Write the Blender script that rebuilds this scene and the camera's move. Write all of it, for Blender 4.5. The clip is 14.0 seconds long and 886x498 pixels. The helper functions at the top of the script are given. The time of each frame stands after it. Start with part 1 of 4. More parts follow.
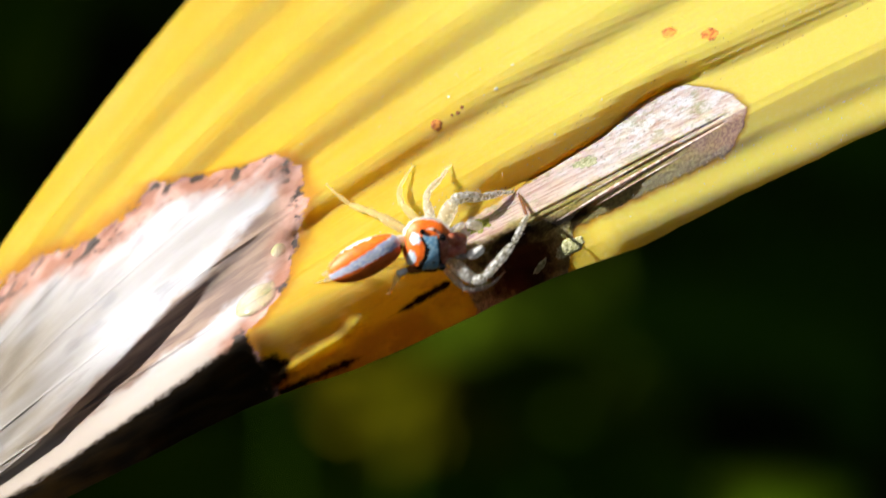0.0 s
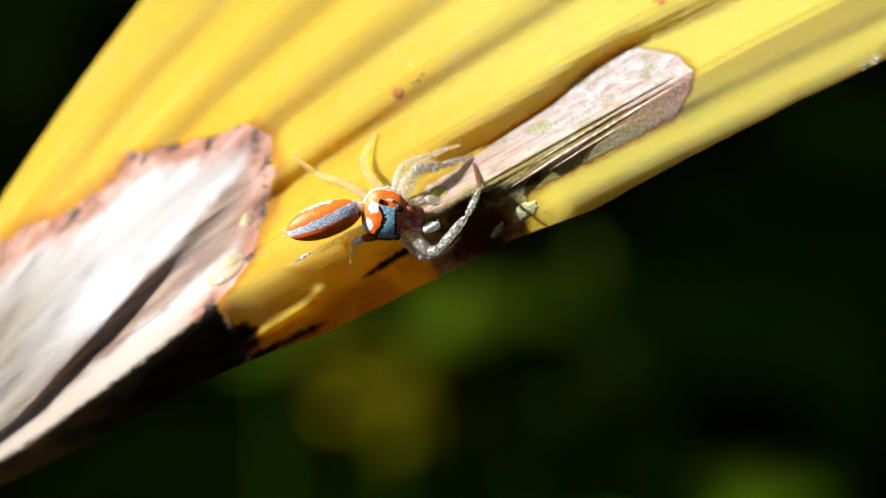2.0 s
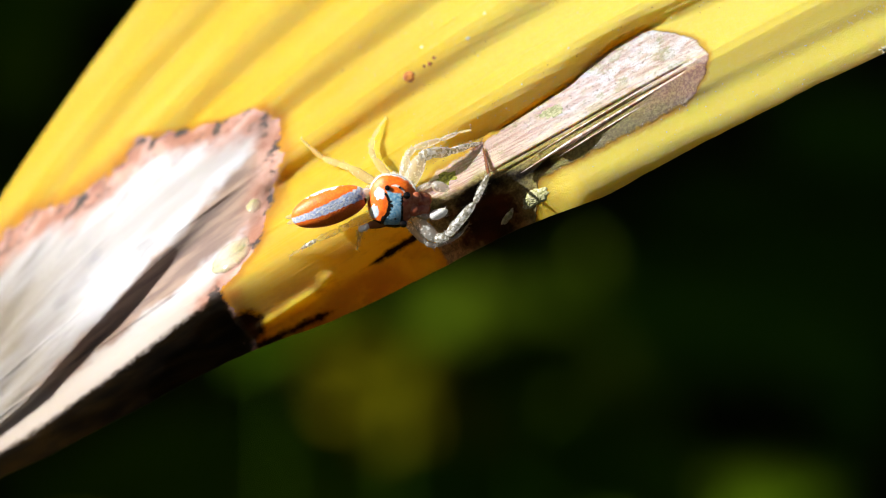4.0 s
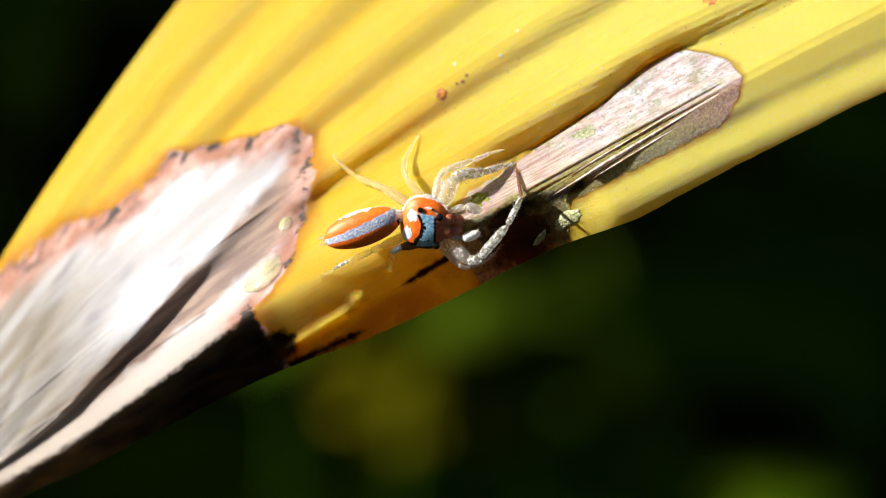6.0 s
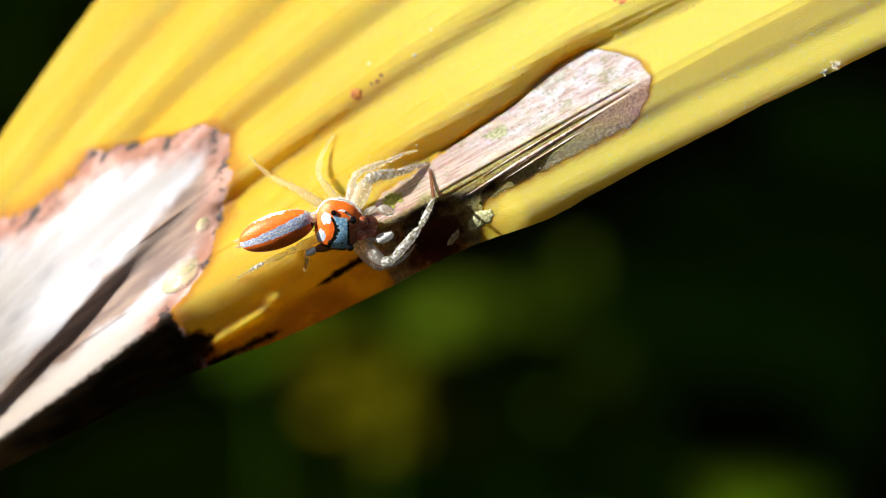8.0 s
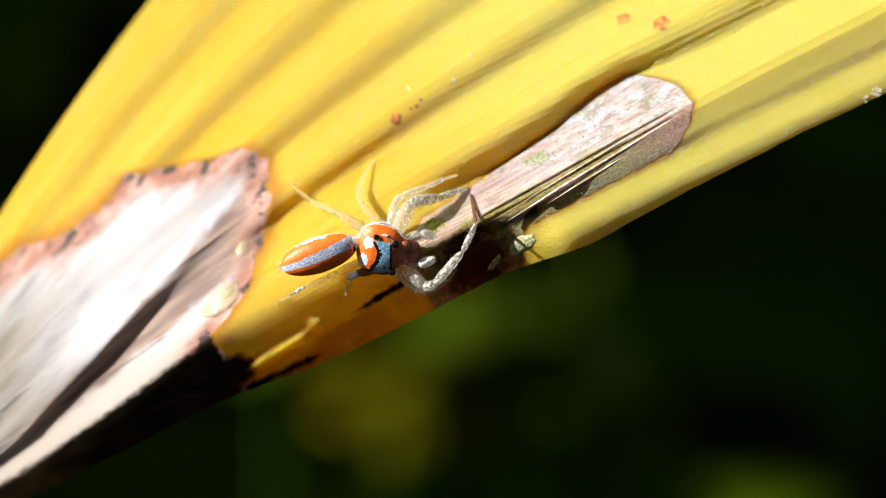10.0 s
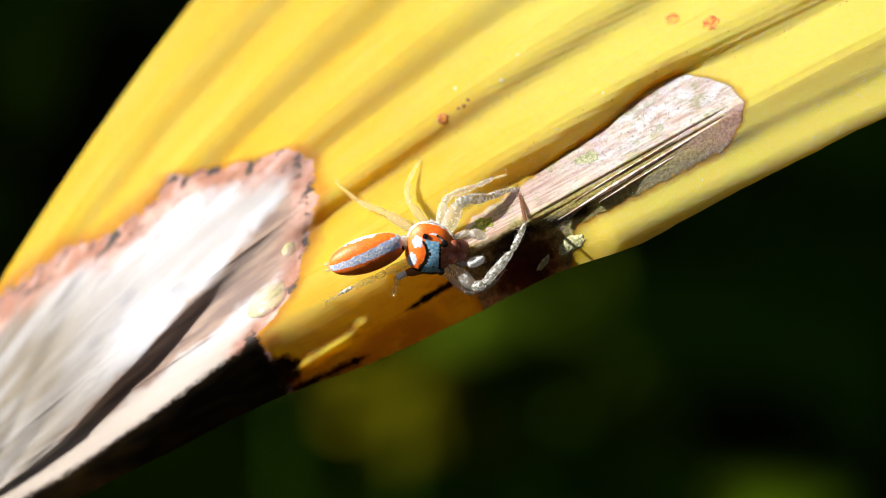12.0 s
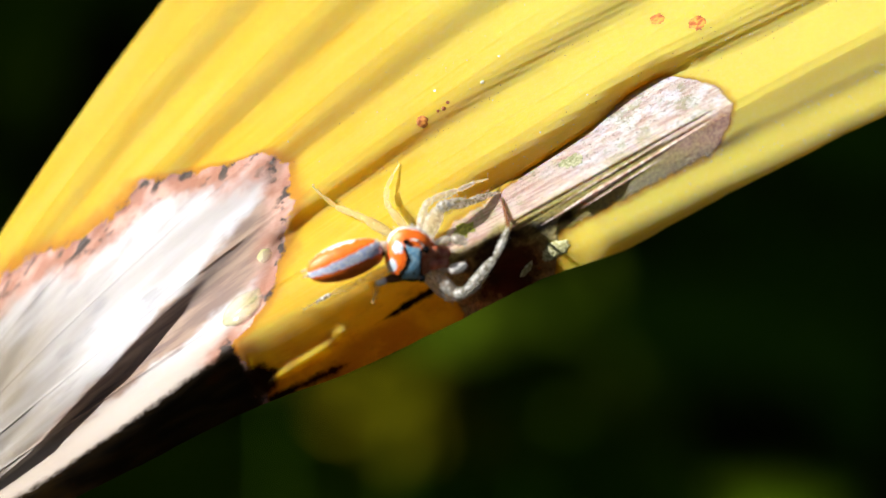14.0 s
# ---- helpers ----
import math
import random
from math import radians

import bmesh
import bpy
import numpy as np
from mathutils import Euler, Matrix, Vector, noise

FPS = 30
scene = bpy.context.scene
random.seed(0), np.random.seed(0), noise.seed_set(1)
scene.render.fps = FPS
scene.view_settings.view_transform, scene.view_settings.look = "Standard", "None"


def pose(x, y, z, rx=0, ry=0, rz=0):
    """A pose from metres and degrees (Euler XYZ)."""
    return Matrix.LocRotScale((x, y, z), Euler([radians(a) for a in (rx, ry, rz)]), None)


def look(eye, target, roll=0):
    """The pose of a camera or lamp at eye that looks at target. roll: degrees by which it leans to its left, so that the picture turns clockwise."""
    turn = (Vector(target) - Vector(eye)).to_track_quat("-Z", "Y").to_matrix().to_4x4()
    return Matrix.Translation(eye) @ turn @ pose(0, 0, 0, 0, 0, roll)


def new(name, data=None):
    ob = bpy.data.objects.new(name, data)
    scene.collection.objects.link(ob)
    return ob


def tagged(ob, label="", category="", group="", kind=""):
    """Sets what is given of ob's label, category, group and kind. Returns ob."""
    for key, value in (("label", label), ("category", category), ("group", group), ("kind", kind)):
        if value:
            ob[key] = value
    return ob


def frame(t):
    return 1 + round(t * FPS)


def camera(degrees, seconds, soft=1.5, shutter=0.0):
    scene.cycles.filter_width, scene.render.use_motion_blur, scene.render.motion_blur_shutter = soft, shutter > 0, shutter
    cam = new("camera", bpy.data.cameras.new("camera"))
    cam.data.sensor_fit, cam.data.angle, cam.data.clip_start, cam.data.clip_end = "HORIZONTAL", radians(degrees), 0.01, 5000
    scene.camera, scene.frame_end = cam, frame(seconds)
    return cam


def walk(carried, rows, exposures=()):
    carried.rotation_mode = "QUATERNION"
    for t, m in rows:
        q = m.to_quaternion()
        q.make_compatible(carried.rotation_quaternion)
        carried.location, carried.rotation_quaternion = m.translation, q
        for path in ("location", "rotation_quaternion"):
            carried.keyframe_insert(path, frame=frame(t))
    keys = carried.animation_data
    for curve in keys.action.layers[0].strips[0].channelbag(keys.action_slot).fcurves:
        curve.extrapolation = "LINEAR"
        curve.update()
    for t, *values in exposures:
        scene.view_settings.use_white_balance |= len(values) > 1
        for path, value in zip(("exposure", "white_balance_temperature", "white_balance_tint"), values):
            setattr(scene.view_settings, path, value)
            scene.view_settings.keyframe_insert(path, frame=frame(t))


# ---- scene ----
MM = 0.001
SECONDS = 14.0

# The view's own axes: right, up and back towards the lens, looking 30 degrees down.
VIEW = Matrix(((1, 0, 0), (0, 0.5, -0.8660254), (0, 0.8660254, 0.5)))
PLACE = Vector((0, 0, 0.60))          # the spot on the leaf where the spider sits


def viewed(u, v, w):
    """World place of a point given in millimetres along the view's axes."""
    return PLACE + VIEW @ Vector((u, v, w)) * MM


# ---- camera: seconds, millimetres right, up and back of the spider's spot ----
CAMERA = [
    (0, -1.55, 1.97, 131.36), (0.1, -2.18, 0.68, 132.28), (0.2, -2.77, -0.52, 133.20), (0.3, -2.81, -1.32, 134.12), 
    (0.4, -2.15, -2.18, 135.04), (0.5, -1.73, -2.29, 135.96), (0.6, -1.38, -1.38, 135.18), (0.7, -1.76, -0.48, 134.39), 
    (0.8, -2.07, 0.13, 133.60), (0.9, -2.18, 0.48, 132.82), (1, -2.75, 0.52, 132.03), (1.1, -2.76, 0.43, 132.45), 
    (1.2, -2.28, 0.28, 132.87), (1.3, -1.97, 0.13, 133.29), (1.4, -0.47, 0.20, 133.71), (1.5, 0.20, 0.40, 134.12), 
    (1.6, 0.53, 0.08, 134.57), (1.7, 0.41, -0.01, 135.01), (1.8, 0.44, -0.04, 135.46), (1.9, 0.25, 0.22, 135.90), 
    (2, 0.10, 0.66, 136.35), (2.1, -0.10, 0.75, 135.54), (2.2, -0.26, 0.82, 134.73), (2.3, -0.88, 1.11, 133.92), 
    (2.4, -1.54, 1.31, 133.11), (2.5, -1.48, 1.17, 132.30), (2.6, -0.82, 0.76, 132.69), (2.7, -0.31, 0.38, 133.07), 
    (2.8, -0.40, 0.26, 133.45), (2.9, -0.40, -0.11, 133.84), (3, -0.07, -0.34, 134.22), (3.1, 0.09, -0.29, 134.15), 
    (3.2, 0.04, -0.23, 134.08), (5.3, -0.51, 0.50, 132.63), (5.5, -0.96, 0.12, 132.49), (5.7, -0.77, 0.32, 132.87), 
    (5.8, -1.30, 0.71, 133.06), (6, -1.50, 1.02, 133.44), (6.2, -0.78, 0.68, 133.23), (6.3, -0.39, 0.39, 133.12), 
    (6.5, 0.06, -0.06, 132.91), (6.7, 0.34, 0.17, 132.62), (6.8, 0.45, 0.77, 132.48), (7, 0.53, 1.21, 132.19), 
    (7.2, 0.39, 1.03, 131.52), (7.3, 0.39, 1.03, 131.18), (7.5, 0.77, 0.73, 130.51), (7.7, 1.58, 0.82, 132.31), 
    (7.8, 2.03, 1.02, 133.21), (8, 1.94, 1.07, 135.00), (8.2, 1.60, 0.88, 135.16), (8.3, 1.55, 0.88, 135.23), 
    (8.5, 1.10, 1.02, 135.39), (8.7, 0.72, 1.36, 135.11), (8.8, 0.69, 1.22, 134.97), (9, 0.71, 1.09, 134.69), 
    (9.2, 0.36, 1.67, 134.78), (11.3, 0.17, 1.84, 135.71), (11.5, -0.17, 1.22, 135.80), (11.7, -1.41, 1.46, 135.06), 
    (11.8, -1.98, 1.62, 134.70), (12, -1.69, 2.04, 133.96), (12.2, -0.92, 2.34, 134.01), (12.3, -0.82, 2.23, 134.04), 
    (12.5, -0.63, 1.62, 134.10), (12.7, -0.32, 1.60, 133.78), (12.8, -0.41, 2.07, 133.62), (13, -0.88, 2.67, 133.30), 
    (13.2, -1.18, 2.58, 132.93), (13.3, -1.00, 2.48, 132.74), (13.5, -0.94, 2.59, 132.37), (13.7, -0.59, 2.49, 131.58), 
    (14, -0.95, 2.27, 130.40),
]
SWAY = [
    (0, -5.43, 4.65, -1.61), (0.1, -4.76, 3.94, -1.30), (0.2, -4.09, 3.22, -0.98), (0.3, -3.42, 2.51, -0.67), 
    (0.4, -2.74, 1.79, -0.35), (0.5, -2.07, 1.07, -0.04), (0.6, -2.44, 0.98, -0.13), (0.7, -2.81, 0.88, -0.22), 
    (0.8, -3.19, 0.78, -0.31), (0.9, -3.56, 0.69, -0.40), (1, -3.93, 0.59, -0.49), (1.1, -3.68, 0.70, -0.39), 
    (1.2, -3.42, 0.80, -0.28), (1.3, -3.16, 0.90, -0.18), (1.4, -2.91, 1.01, -0.08), (1.5, -2.65, 1.11, 0.02), 
    (1.6, -2.61, 1.32, 0.04), (1.7, -2.58, 1.53, 0.06), (1.8, -2.54, 1.74, 0.08), (1.9, -2.50, 1.95, 0.10), 
    (2, -2.47, 2.15, 0.12), (2.1, -2.82, 1.99, 0.04), (2.2, -3.18, 1.82, -0.04), (2.3, -3.53, 1.66, -0.11), 
    (2.4, -3.89, 1.49, -0.19), (2.5, -4.24, 1.32, -0.26), (2.6, -3.99, 1.16, -0.20), (2.7, -3.74, 1.01, -0.13), 
    (2.8, -3.48, 0.85, -0.06), (2.9, -3.23, 0.69, 0.00), (3, -2.97, 0.53, 0.07), (3.1, -2.89, 0.51, 0.06), 
    (3.2, -2.80, 0.49, 0.06), (5.3, -0.94, -0.00, -0.05), (5.5, -0.76, -0.05, -0.06), (5.7, -0.68, -0.01, -0.12), 
    (5.8, -0.64, 0.01, -0.15), (6, -0.56, 0.05, -0.21), (6.2, -0.32, -0.03, -0.13), (6.3, -0.19, -0.07, -0.08), 
    (6.5, 0.05, -0.15, 0.01), (6.7, 0.16, -0.09, -0.04), (6.8, 0.21, -0.06, -0.07), (7, 0.31, -0.01, -0.12), 
    (7.2, 0.22, 0.04, -0.02), (7.3, 0.18, 0.06, 0.02), (7.5, 0.09, 0.11, 0.12), (7.7, 0.48, 0.22, 0.22), 
    (7.8, 0.68, 0.27, 0.27), (8, 1.08, 0.38, 0.36), (8.2, 0.89, 0.42, 0.32), (8.3, 0.80, 0.44, 0.30), 
    (8.5, 0.61, 0.47, 0.25), (8.7, 0.61, 0.45, 0.21), (8.8, 0.61, 0.44, 0.19), (9, 0.61, 0.42, 0.16), 
    (9.2, 0.59, 0.57, 0.15), (11.3, 0.45, 2.22, 0.08), (11.5, 0.44, 2.38, 0.07), (11.7, 0.19, 1.96, 0.05), 
    (11.8, 0.07, 1.75, 0.03), (12, -0.18, 1.33, 0.01), (12.2, -0.25, 1.48, 0.02), (12.3, -0.29, 1.55, 0.02), 
    (12.5, -0.36, 1.70, 0.03), (12.7, -0.33, 1.92, 0.00), (12.8, -0.32, 2.03, -0.01), (13, -0.29, 2.25, -0.03), 
    (13.2, -0.29, 2.12, -0.03), (13.3, -0.29, 2.06, -0.03), (13.5, -0.28, 1.93, -0.03), (13.7, -0.34, 2.09, 0.01), 
    (14, -0.43, 2.34, 0.07),
]

cam = camera(15.0, SECONDS, soft=0.95, shutter=0.15)
cam.data.dof.use_dof = True
cam.data.dof.focus_distance = 0.1344
cam.data.dof.aperture_fstop = 34.0
walk(cam, [(t, Matrix.Translation(viewed(x, y, z)) @ VIEW.to_4x4()) for t, x, y, z in CAMERA])

# ---- light ----
SUN = VIEW @ Vector((-0.80, 0.46, 0.31))
SUN.normalize()
world = bpy.data.worlds.new("sky")
scene.world = world
world.use_nodes = True
sky = world.node_tree.nodes.new("ShaderNodeTexSky")
sky.sky_type, sky.sun_disc = "NISHITA", False
sky.dust_density, sky.ozone_density = 4.0, 0.5
sky.sun_elevation = math.asin(SUN.z)
sky.sun_rotation = math.atan2(SUN.x, SUN.y)
world.node_tree.links.new(sky.outputs[0], world.node_tree.nodes["Background"].inputs[0])
world.node_tree.nodes["Background"].inputs[1].default_value = 0.018
sun = new("sun", bpy.data.lights.new("sun", "SUN"))
sun.data.energy, sun.data.angle, sun.data.color = 4.6, radians(0.53), (1.0, 0.95, 0.88)
sun.matrix_basis = look(PLACE + SUN * 3, PLACE)
scene.view_settings.exposure = 1.25


# ---- materials ----
class Mat:
    """A small node-building helper round one Principled material."""

    def __init__(self, name, rough=0.5, metal=0.0, spec=0.5):
        self.m = bpy.data.materials.new(name)
        self.m.use_nodes = True
        self.t = self.m.node_tree
        self.b = self.t.nodes["Principled BSDF"]
        self.put("Roughness", rough), self.put("Metallic", metal), self.put("Specular IOR Level", spec)

    def put(self, key, value):
        if isinstance(value, bpy.types.NodeSocket):
            self.t.links.new(value, self.b.inputs[key])
        else:
            if isinstance(value, (tuple, list)) and len(value) == 3:
                value = (*value, 1)
            self.b.inputs[key].default_value = value

    def node(self, kind, **values):
        n = self.t.nodes.new(kind)
        for k, v in values.items():
            n.inputs[k.replace("_", " ")].default_value = v
        return n

    def link(self, a, n, key):
        self.t.links.new(a, n.inputs[key])

    def attr(self, name, out="Fac"):
        n = self.t.nodes.new("ShaderNodeAttribute")
        n.attribute_name = name
        return n.outputs[out]

    def coords(self, kind="Object"):
        return self.t.nodes.new("ShaderNodeTexCoord").outputs[kind]

    def scaled(self, vec, sx, sy, sz):
        n = self.t.nodes.new("ShaderNodeMapping")
        n.inputs["Scale"].default_value = (sx, sy, sz)
        self.link(vec, n, "Vector")
        return n.outputs[0]

    def noise(self, vec, scale=1.0, detail=3.0, rough=0.5):
        n = self.node("ShaderNodeTexNoise", Scale=scale, Detail=detail, Roughness=rough)
        self.link(vec, n, "Vector")
        return n.outputs["Fac"]

    def cells(self, vec, scale=1.0, out="Distance"):
        n = self.node("ShaderNodeTexVoronoi", Scale=scale)
        self.link(vec, n, "Vector")
        return n.outputs[out]

    def remap(self, x, a, b, c=0.0, d=1.0):
        n = self.t.nodes.new("ShaderNodeMapRange")
        n.interpolation_type = "SMOOTHSTEP"
        for k, v in zip((1, 2, 3, 4), (a, b, c, d)):
            n.inputs[k].default_value = v
        self.t.links.new(x, n.inputs[0])
        return n.outputs[0]

    def math(self, op, a, b=0.0):
        n = self.t.nodes.new("ShaderNodeMath")
        n.operation = op
        for i, v in enumerate((a, b)):
            if isinstance(v, bpy.types.NodeSocket):
                self.t.links.new(v, n.inputs[i])
            else:
                n.inputs[i].default_value = v
        return n.outputs[0]

    def mix(self, f, a, b):
        n = self.t.nodes.new("ShaderNodeMix")
        n.data_type = "RGBA"
        for i, v in ((0, f), (6, a), (7, b)):
            if isinstance(v, bpy.types.NodeSocket):
                self.t.links.new(v, n.inputs[i])
            elif i == 0:
                n.inputs[i].default_value = v
            else:
                n.inputs[i].default_value = (*v, 1)
        return n.outputs[2]

    def bump(self, height, distance, strength=1.0):
        n = self.node("ShaderNodeBump", Strength=strength, Distance=distance)
        self.link(height, n, "Height")
        self.t.links.new(n.outputs[0], self.b.inputs["Normal"])
        return n.outputs[0]

    def translucent(self, colour, share):
        """Let part of the light through, as thin leaf or skin does."""
        add = self.t.nodes.new("ShaderNodeMixShader")
        tr = self.t.nodes.new("ShaderNodeBsdfTranslucent")
        if isinstance(colour, bpy.types.NodeSocket):
            self.t.links.new(colour, tr.inputs[0])
        else:
            tr.inputs[0].default_value = (*colour, 1)
        if isinstance(share, bpy.types.NodeSocket):
            self.t.links.new(share, add.inputs[0])
        else:
            add.inputs[0].default_value = share
        out = self.t.nodes["Material Output"]
        self.t.links.new(self.b.outputs[0], add.inputs[1])
        self.t.links.new(tr.outputs[0], add.inputs[2])
        self.t.links.new(add.outputs[0], out.inputs[0])


def leaf_skin():
    m = Mat("yellowed_leaf", rough=0.52, spec=0.9)
    g = m.attr("grain", "Vector")                       # millimetres along, across
    fine = m.noise(m.scaled(g, 0.25, 9.0, 1), 1.0, 4)    # long fibres
    broad = m.noise(m.scaled(g, 0.12, 0.9, 1), 1.0, 3)
    blotch = m.noise(m.scaled(g, 0.7, 0.9, 1), 1.0, 4)
    dots = m.noise(m.scaled(g, 15, 18, 1), 1.0, 5, 0.75)
    yellow = m.mix(m.remap(broad, 0.3, 0.7), (0.96, 0.63, 0.010), (0.97, 0.72, 0.05))
    yellow = m.mix(m.remap(fine, 0.42, 0.70, 0, 0.7), yellow, (0.97, 0.79, 0.12))
    yellow = m.mix(m.remap(m.noise(m.scaled(g, 0.16, 1.0, 9), 1.0, 4, 0.55), 0.40, 0.68, 0, 0.50), yellow, (0.97, 0.82, 0.18))
    sep = m.t.nodes.new("ShaderNodeSeparateXYZ")
    m.link(g, sep, 0)
    s = sep.outputs[0]
    # paler towards the stalk, a glossy highlight put into the colour
    yellow = m.mix(m.remap(m.math("ADD", s, m.math("MULTIPLY", blotch, 6.0)), 4, 15, 0, 0.85), yellow, (0.95, 0.83, 0.15))
    speck = m.noise(m.scaled(g, 4, 7, 4), 1.0, 5, 0.75)
    yellow = m.mix(m.math("MULTIPLY", m.remap(speck, 0.42, 0.75, 0, 0.42), m.remap(s, -4.0, 8.0, 0.25, 1.0)), yellow, (0.96, 0.88, 0.50))
    yellow = m.mix(m.remap(dots, 0.62, 0.78, 0, 0.35), yellow, (0.55, 0.30, 0.02))
    amber = m.math("MULTIPLY", m.remap(m.math("ADD", sep.outputs[1], m.math("MULTIPLY", blotch, 1.6)), 3.4, 1.2), m.remap(s, 7.0, 4.0))
    yellow = m.mix(m.math("MULTIPLY", amber, 0.80), yellow, (0.96, 0.62, 0.001))
    stain = m.remap(m.noise(m.scaled(g, 0.55, 1.3, 8), 1.0, 4, 0.6), 0.44, 0.62, 0, 0.75)
    stained = m.math("MULTIPLY", amber, stain)
    yellow = m.mix(stained, yellow, (0.46, 0.21, 0.004))
    rim = m.math("MULTIPLY", m.remap(sep.outputs[1], 0.95, 0.55), m.remap(s, 6.0, 4.0))
    rimmed = m.math("MULTIPLY", rim, m.remap(blotch, 0.35, 0.6, 0.15, 0.7))
    yellow = m.mix(rimmed, yellow, (0.48, 0.20, 0.004))
    # withered tip: distance inside its border, millimetres, with a ragged edge
    rag = m.math("MULTIPLY", m.math("SUBTRACT", m.noise(m.scaled(g, 1.3, 1.6, 1), 1.0, 5, 0.6), 0.5), 1.3)
    d = m.math("ADD", m.attr("withered"), rag)
    dry_n = m.noise(m.scaled(g, 0.14, 0.5, 1), 1.0, 3)
    dry = m.mix(m.remap(dry_n, 0.32, 0.68), (0.36, 0.345, 0.35), (0.52, 0.53, 0.59))
    dry = m.mix(m.remap(m.noise(m.scaled(g, 0.3, 5.0, 1), 1.0, 3), 0.58, 0.75, 0, 0.10), dry, (0.33, 0.25, 0.18))
    pink = m.mix(m.remap(blotch, 0.4, 0.65), (0.31, 0.135, 0.09), (0.52, 0.31, 0.26))
    # the fold under the tip's middle crest: its shade is painted in brown
    sepy = sep.outputs[1]
    dry = m.mix(m.remap(m.noise(m.scaled(g, 0.45, 1.1, 5), 1.0, 3, 0.5), 0.55, 0.70, 0, 0.60), dry, (0.26, 0.265, 0.30))
    dry = m.mix(m.math("MULTIPLY", m.remap(s, -10.5, -16.5), m.remap(m.noise(m.scaled(g, 0.16, 0.6, 7), 1.0, 2), 0.35, 0.62, 0.55, 1.0)), dry, (0.17, 0.145, 0.11))
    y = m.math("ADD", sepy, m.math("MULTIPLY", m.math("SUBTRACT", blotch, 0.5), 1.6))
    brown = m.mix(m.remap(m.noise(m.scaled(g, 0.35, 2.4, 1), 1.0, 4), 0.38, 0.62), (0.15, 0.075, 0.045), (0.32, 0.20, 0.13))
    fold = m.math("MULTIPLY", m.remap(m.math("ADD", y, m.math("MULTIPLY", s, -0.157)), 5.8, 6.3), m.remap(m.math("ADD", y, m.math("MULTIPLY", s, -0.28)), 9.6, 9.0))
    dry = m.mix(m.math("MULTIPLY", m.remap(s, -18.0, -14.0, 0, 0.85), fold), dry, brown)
    dry = m.mix(m.remap(y, 4.6, 3.4, 0, 0.8), dry, (0.42, 0.36, 0.32))
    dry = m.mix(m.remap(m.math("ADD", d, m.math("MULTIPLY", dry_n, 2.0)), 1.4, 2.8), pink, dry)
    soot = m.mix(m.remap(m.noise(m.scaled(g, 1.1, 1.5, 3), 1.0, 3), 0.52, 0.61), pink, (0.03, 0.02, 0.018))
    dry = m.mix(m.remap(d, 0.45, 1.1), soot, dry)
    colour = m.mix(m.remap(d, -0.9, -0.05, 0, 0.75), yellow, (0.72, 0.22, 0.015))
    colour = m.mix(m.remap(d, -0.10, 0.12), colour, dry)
    # scorched strip
    rag2 = m.math("MULTIPLY", m.math("SUBTRACT", m.noise(m.scaled(g, 2.2, 2.4, 1), 1.0, 5, 0.6), 0.5), 0.5)
    e = m.math("ADD", m.attr("scorched"), rag2)
    fibre = m.noise(m.scaled(g, 0.5, 8.0, 1), 1.0, 5, 0.65)
    strip = m.mix(m.remap(fibre, 0.35, 0.62), (0.40, 0.21, 0.18), (0.62, 0.46, 0.42))
    # whitish sheen of the strip's upper end, painted into its colour
    silver = m.math("MULTIPLY", m.remap(m.math("ADD", s, m.math("MULTIPLY", m.noise(m.scaled(g, 0.5, 2.2, 6), 1.0, 4, 0.6), 9.0)), 9.5, 14.5), m.remap(m.noise(m.scaled(g, 1.1, 3.5, 6), 1.0, 4, 0.7), 0.40, 0.60, 0.08, 0.72))
    strip = m.mix(silver, strip, (0.73, 0.73, 0.80))
    strip = m.mix(m.remap(m.noise(m.scaled(g, 0.9, 1.6, 2), 1.0, 5, 0.75), 0.52, 0.62, 0, 0.70), strip, (0.28, 0.26, 0.12))
    strip = m.mix(m.remap(m.noise(m.scaled(g, 6, 10, 2), 1.0, 3, 0.6), 0.57, 0.68, 0, 0.70), strip, (0.13, 0.09, 0.06))
    edge = m.math("MULTIPLY", m.remap(sepy, 2.50, 2.10), m.remap(fibre, 0.35, 0.65, 0.0, 0.6))
    strip = m.mix(edge, strip, (0.80, 0.60, 0.50))
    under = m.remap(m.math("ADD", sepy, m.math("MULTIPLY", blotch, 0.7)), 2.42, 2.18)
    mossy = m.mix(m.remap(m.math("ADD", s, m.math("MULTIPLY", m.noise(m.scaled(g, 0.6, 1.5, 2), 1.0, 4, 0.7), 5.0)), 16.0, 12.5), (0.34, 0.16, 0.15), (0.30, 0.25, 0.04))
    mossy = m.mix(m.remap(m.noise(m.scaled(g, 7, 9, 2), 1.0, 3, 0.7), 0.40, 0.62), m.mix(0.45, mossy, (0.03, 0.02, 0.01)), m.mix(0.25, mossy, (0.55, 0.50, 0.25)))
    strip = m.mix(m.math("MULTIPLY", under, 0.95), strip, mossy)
    colour = m.mix(m.remap(e, -0.30, -0.02, 0, 0.7), colour, (0.60, 0.24, 0.015))
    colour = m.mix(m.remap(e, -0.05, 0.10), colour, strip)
    # brown rot of the folded margin, with shade below its crest painted in
    colour = m.mix(m.remap(m.math("ADD", m.attr("rot_shade"), rag2), 0.0, 0.28), colour, m.mix(m.remap(m.noise(m.scaled(g, 0.5, 1.6, 4), 1.0, 3, 0.5), 0.35, 0.70), (0.008, 0.005, 0.002), (0.030, 0.016, 0.003)))
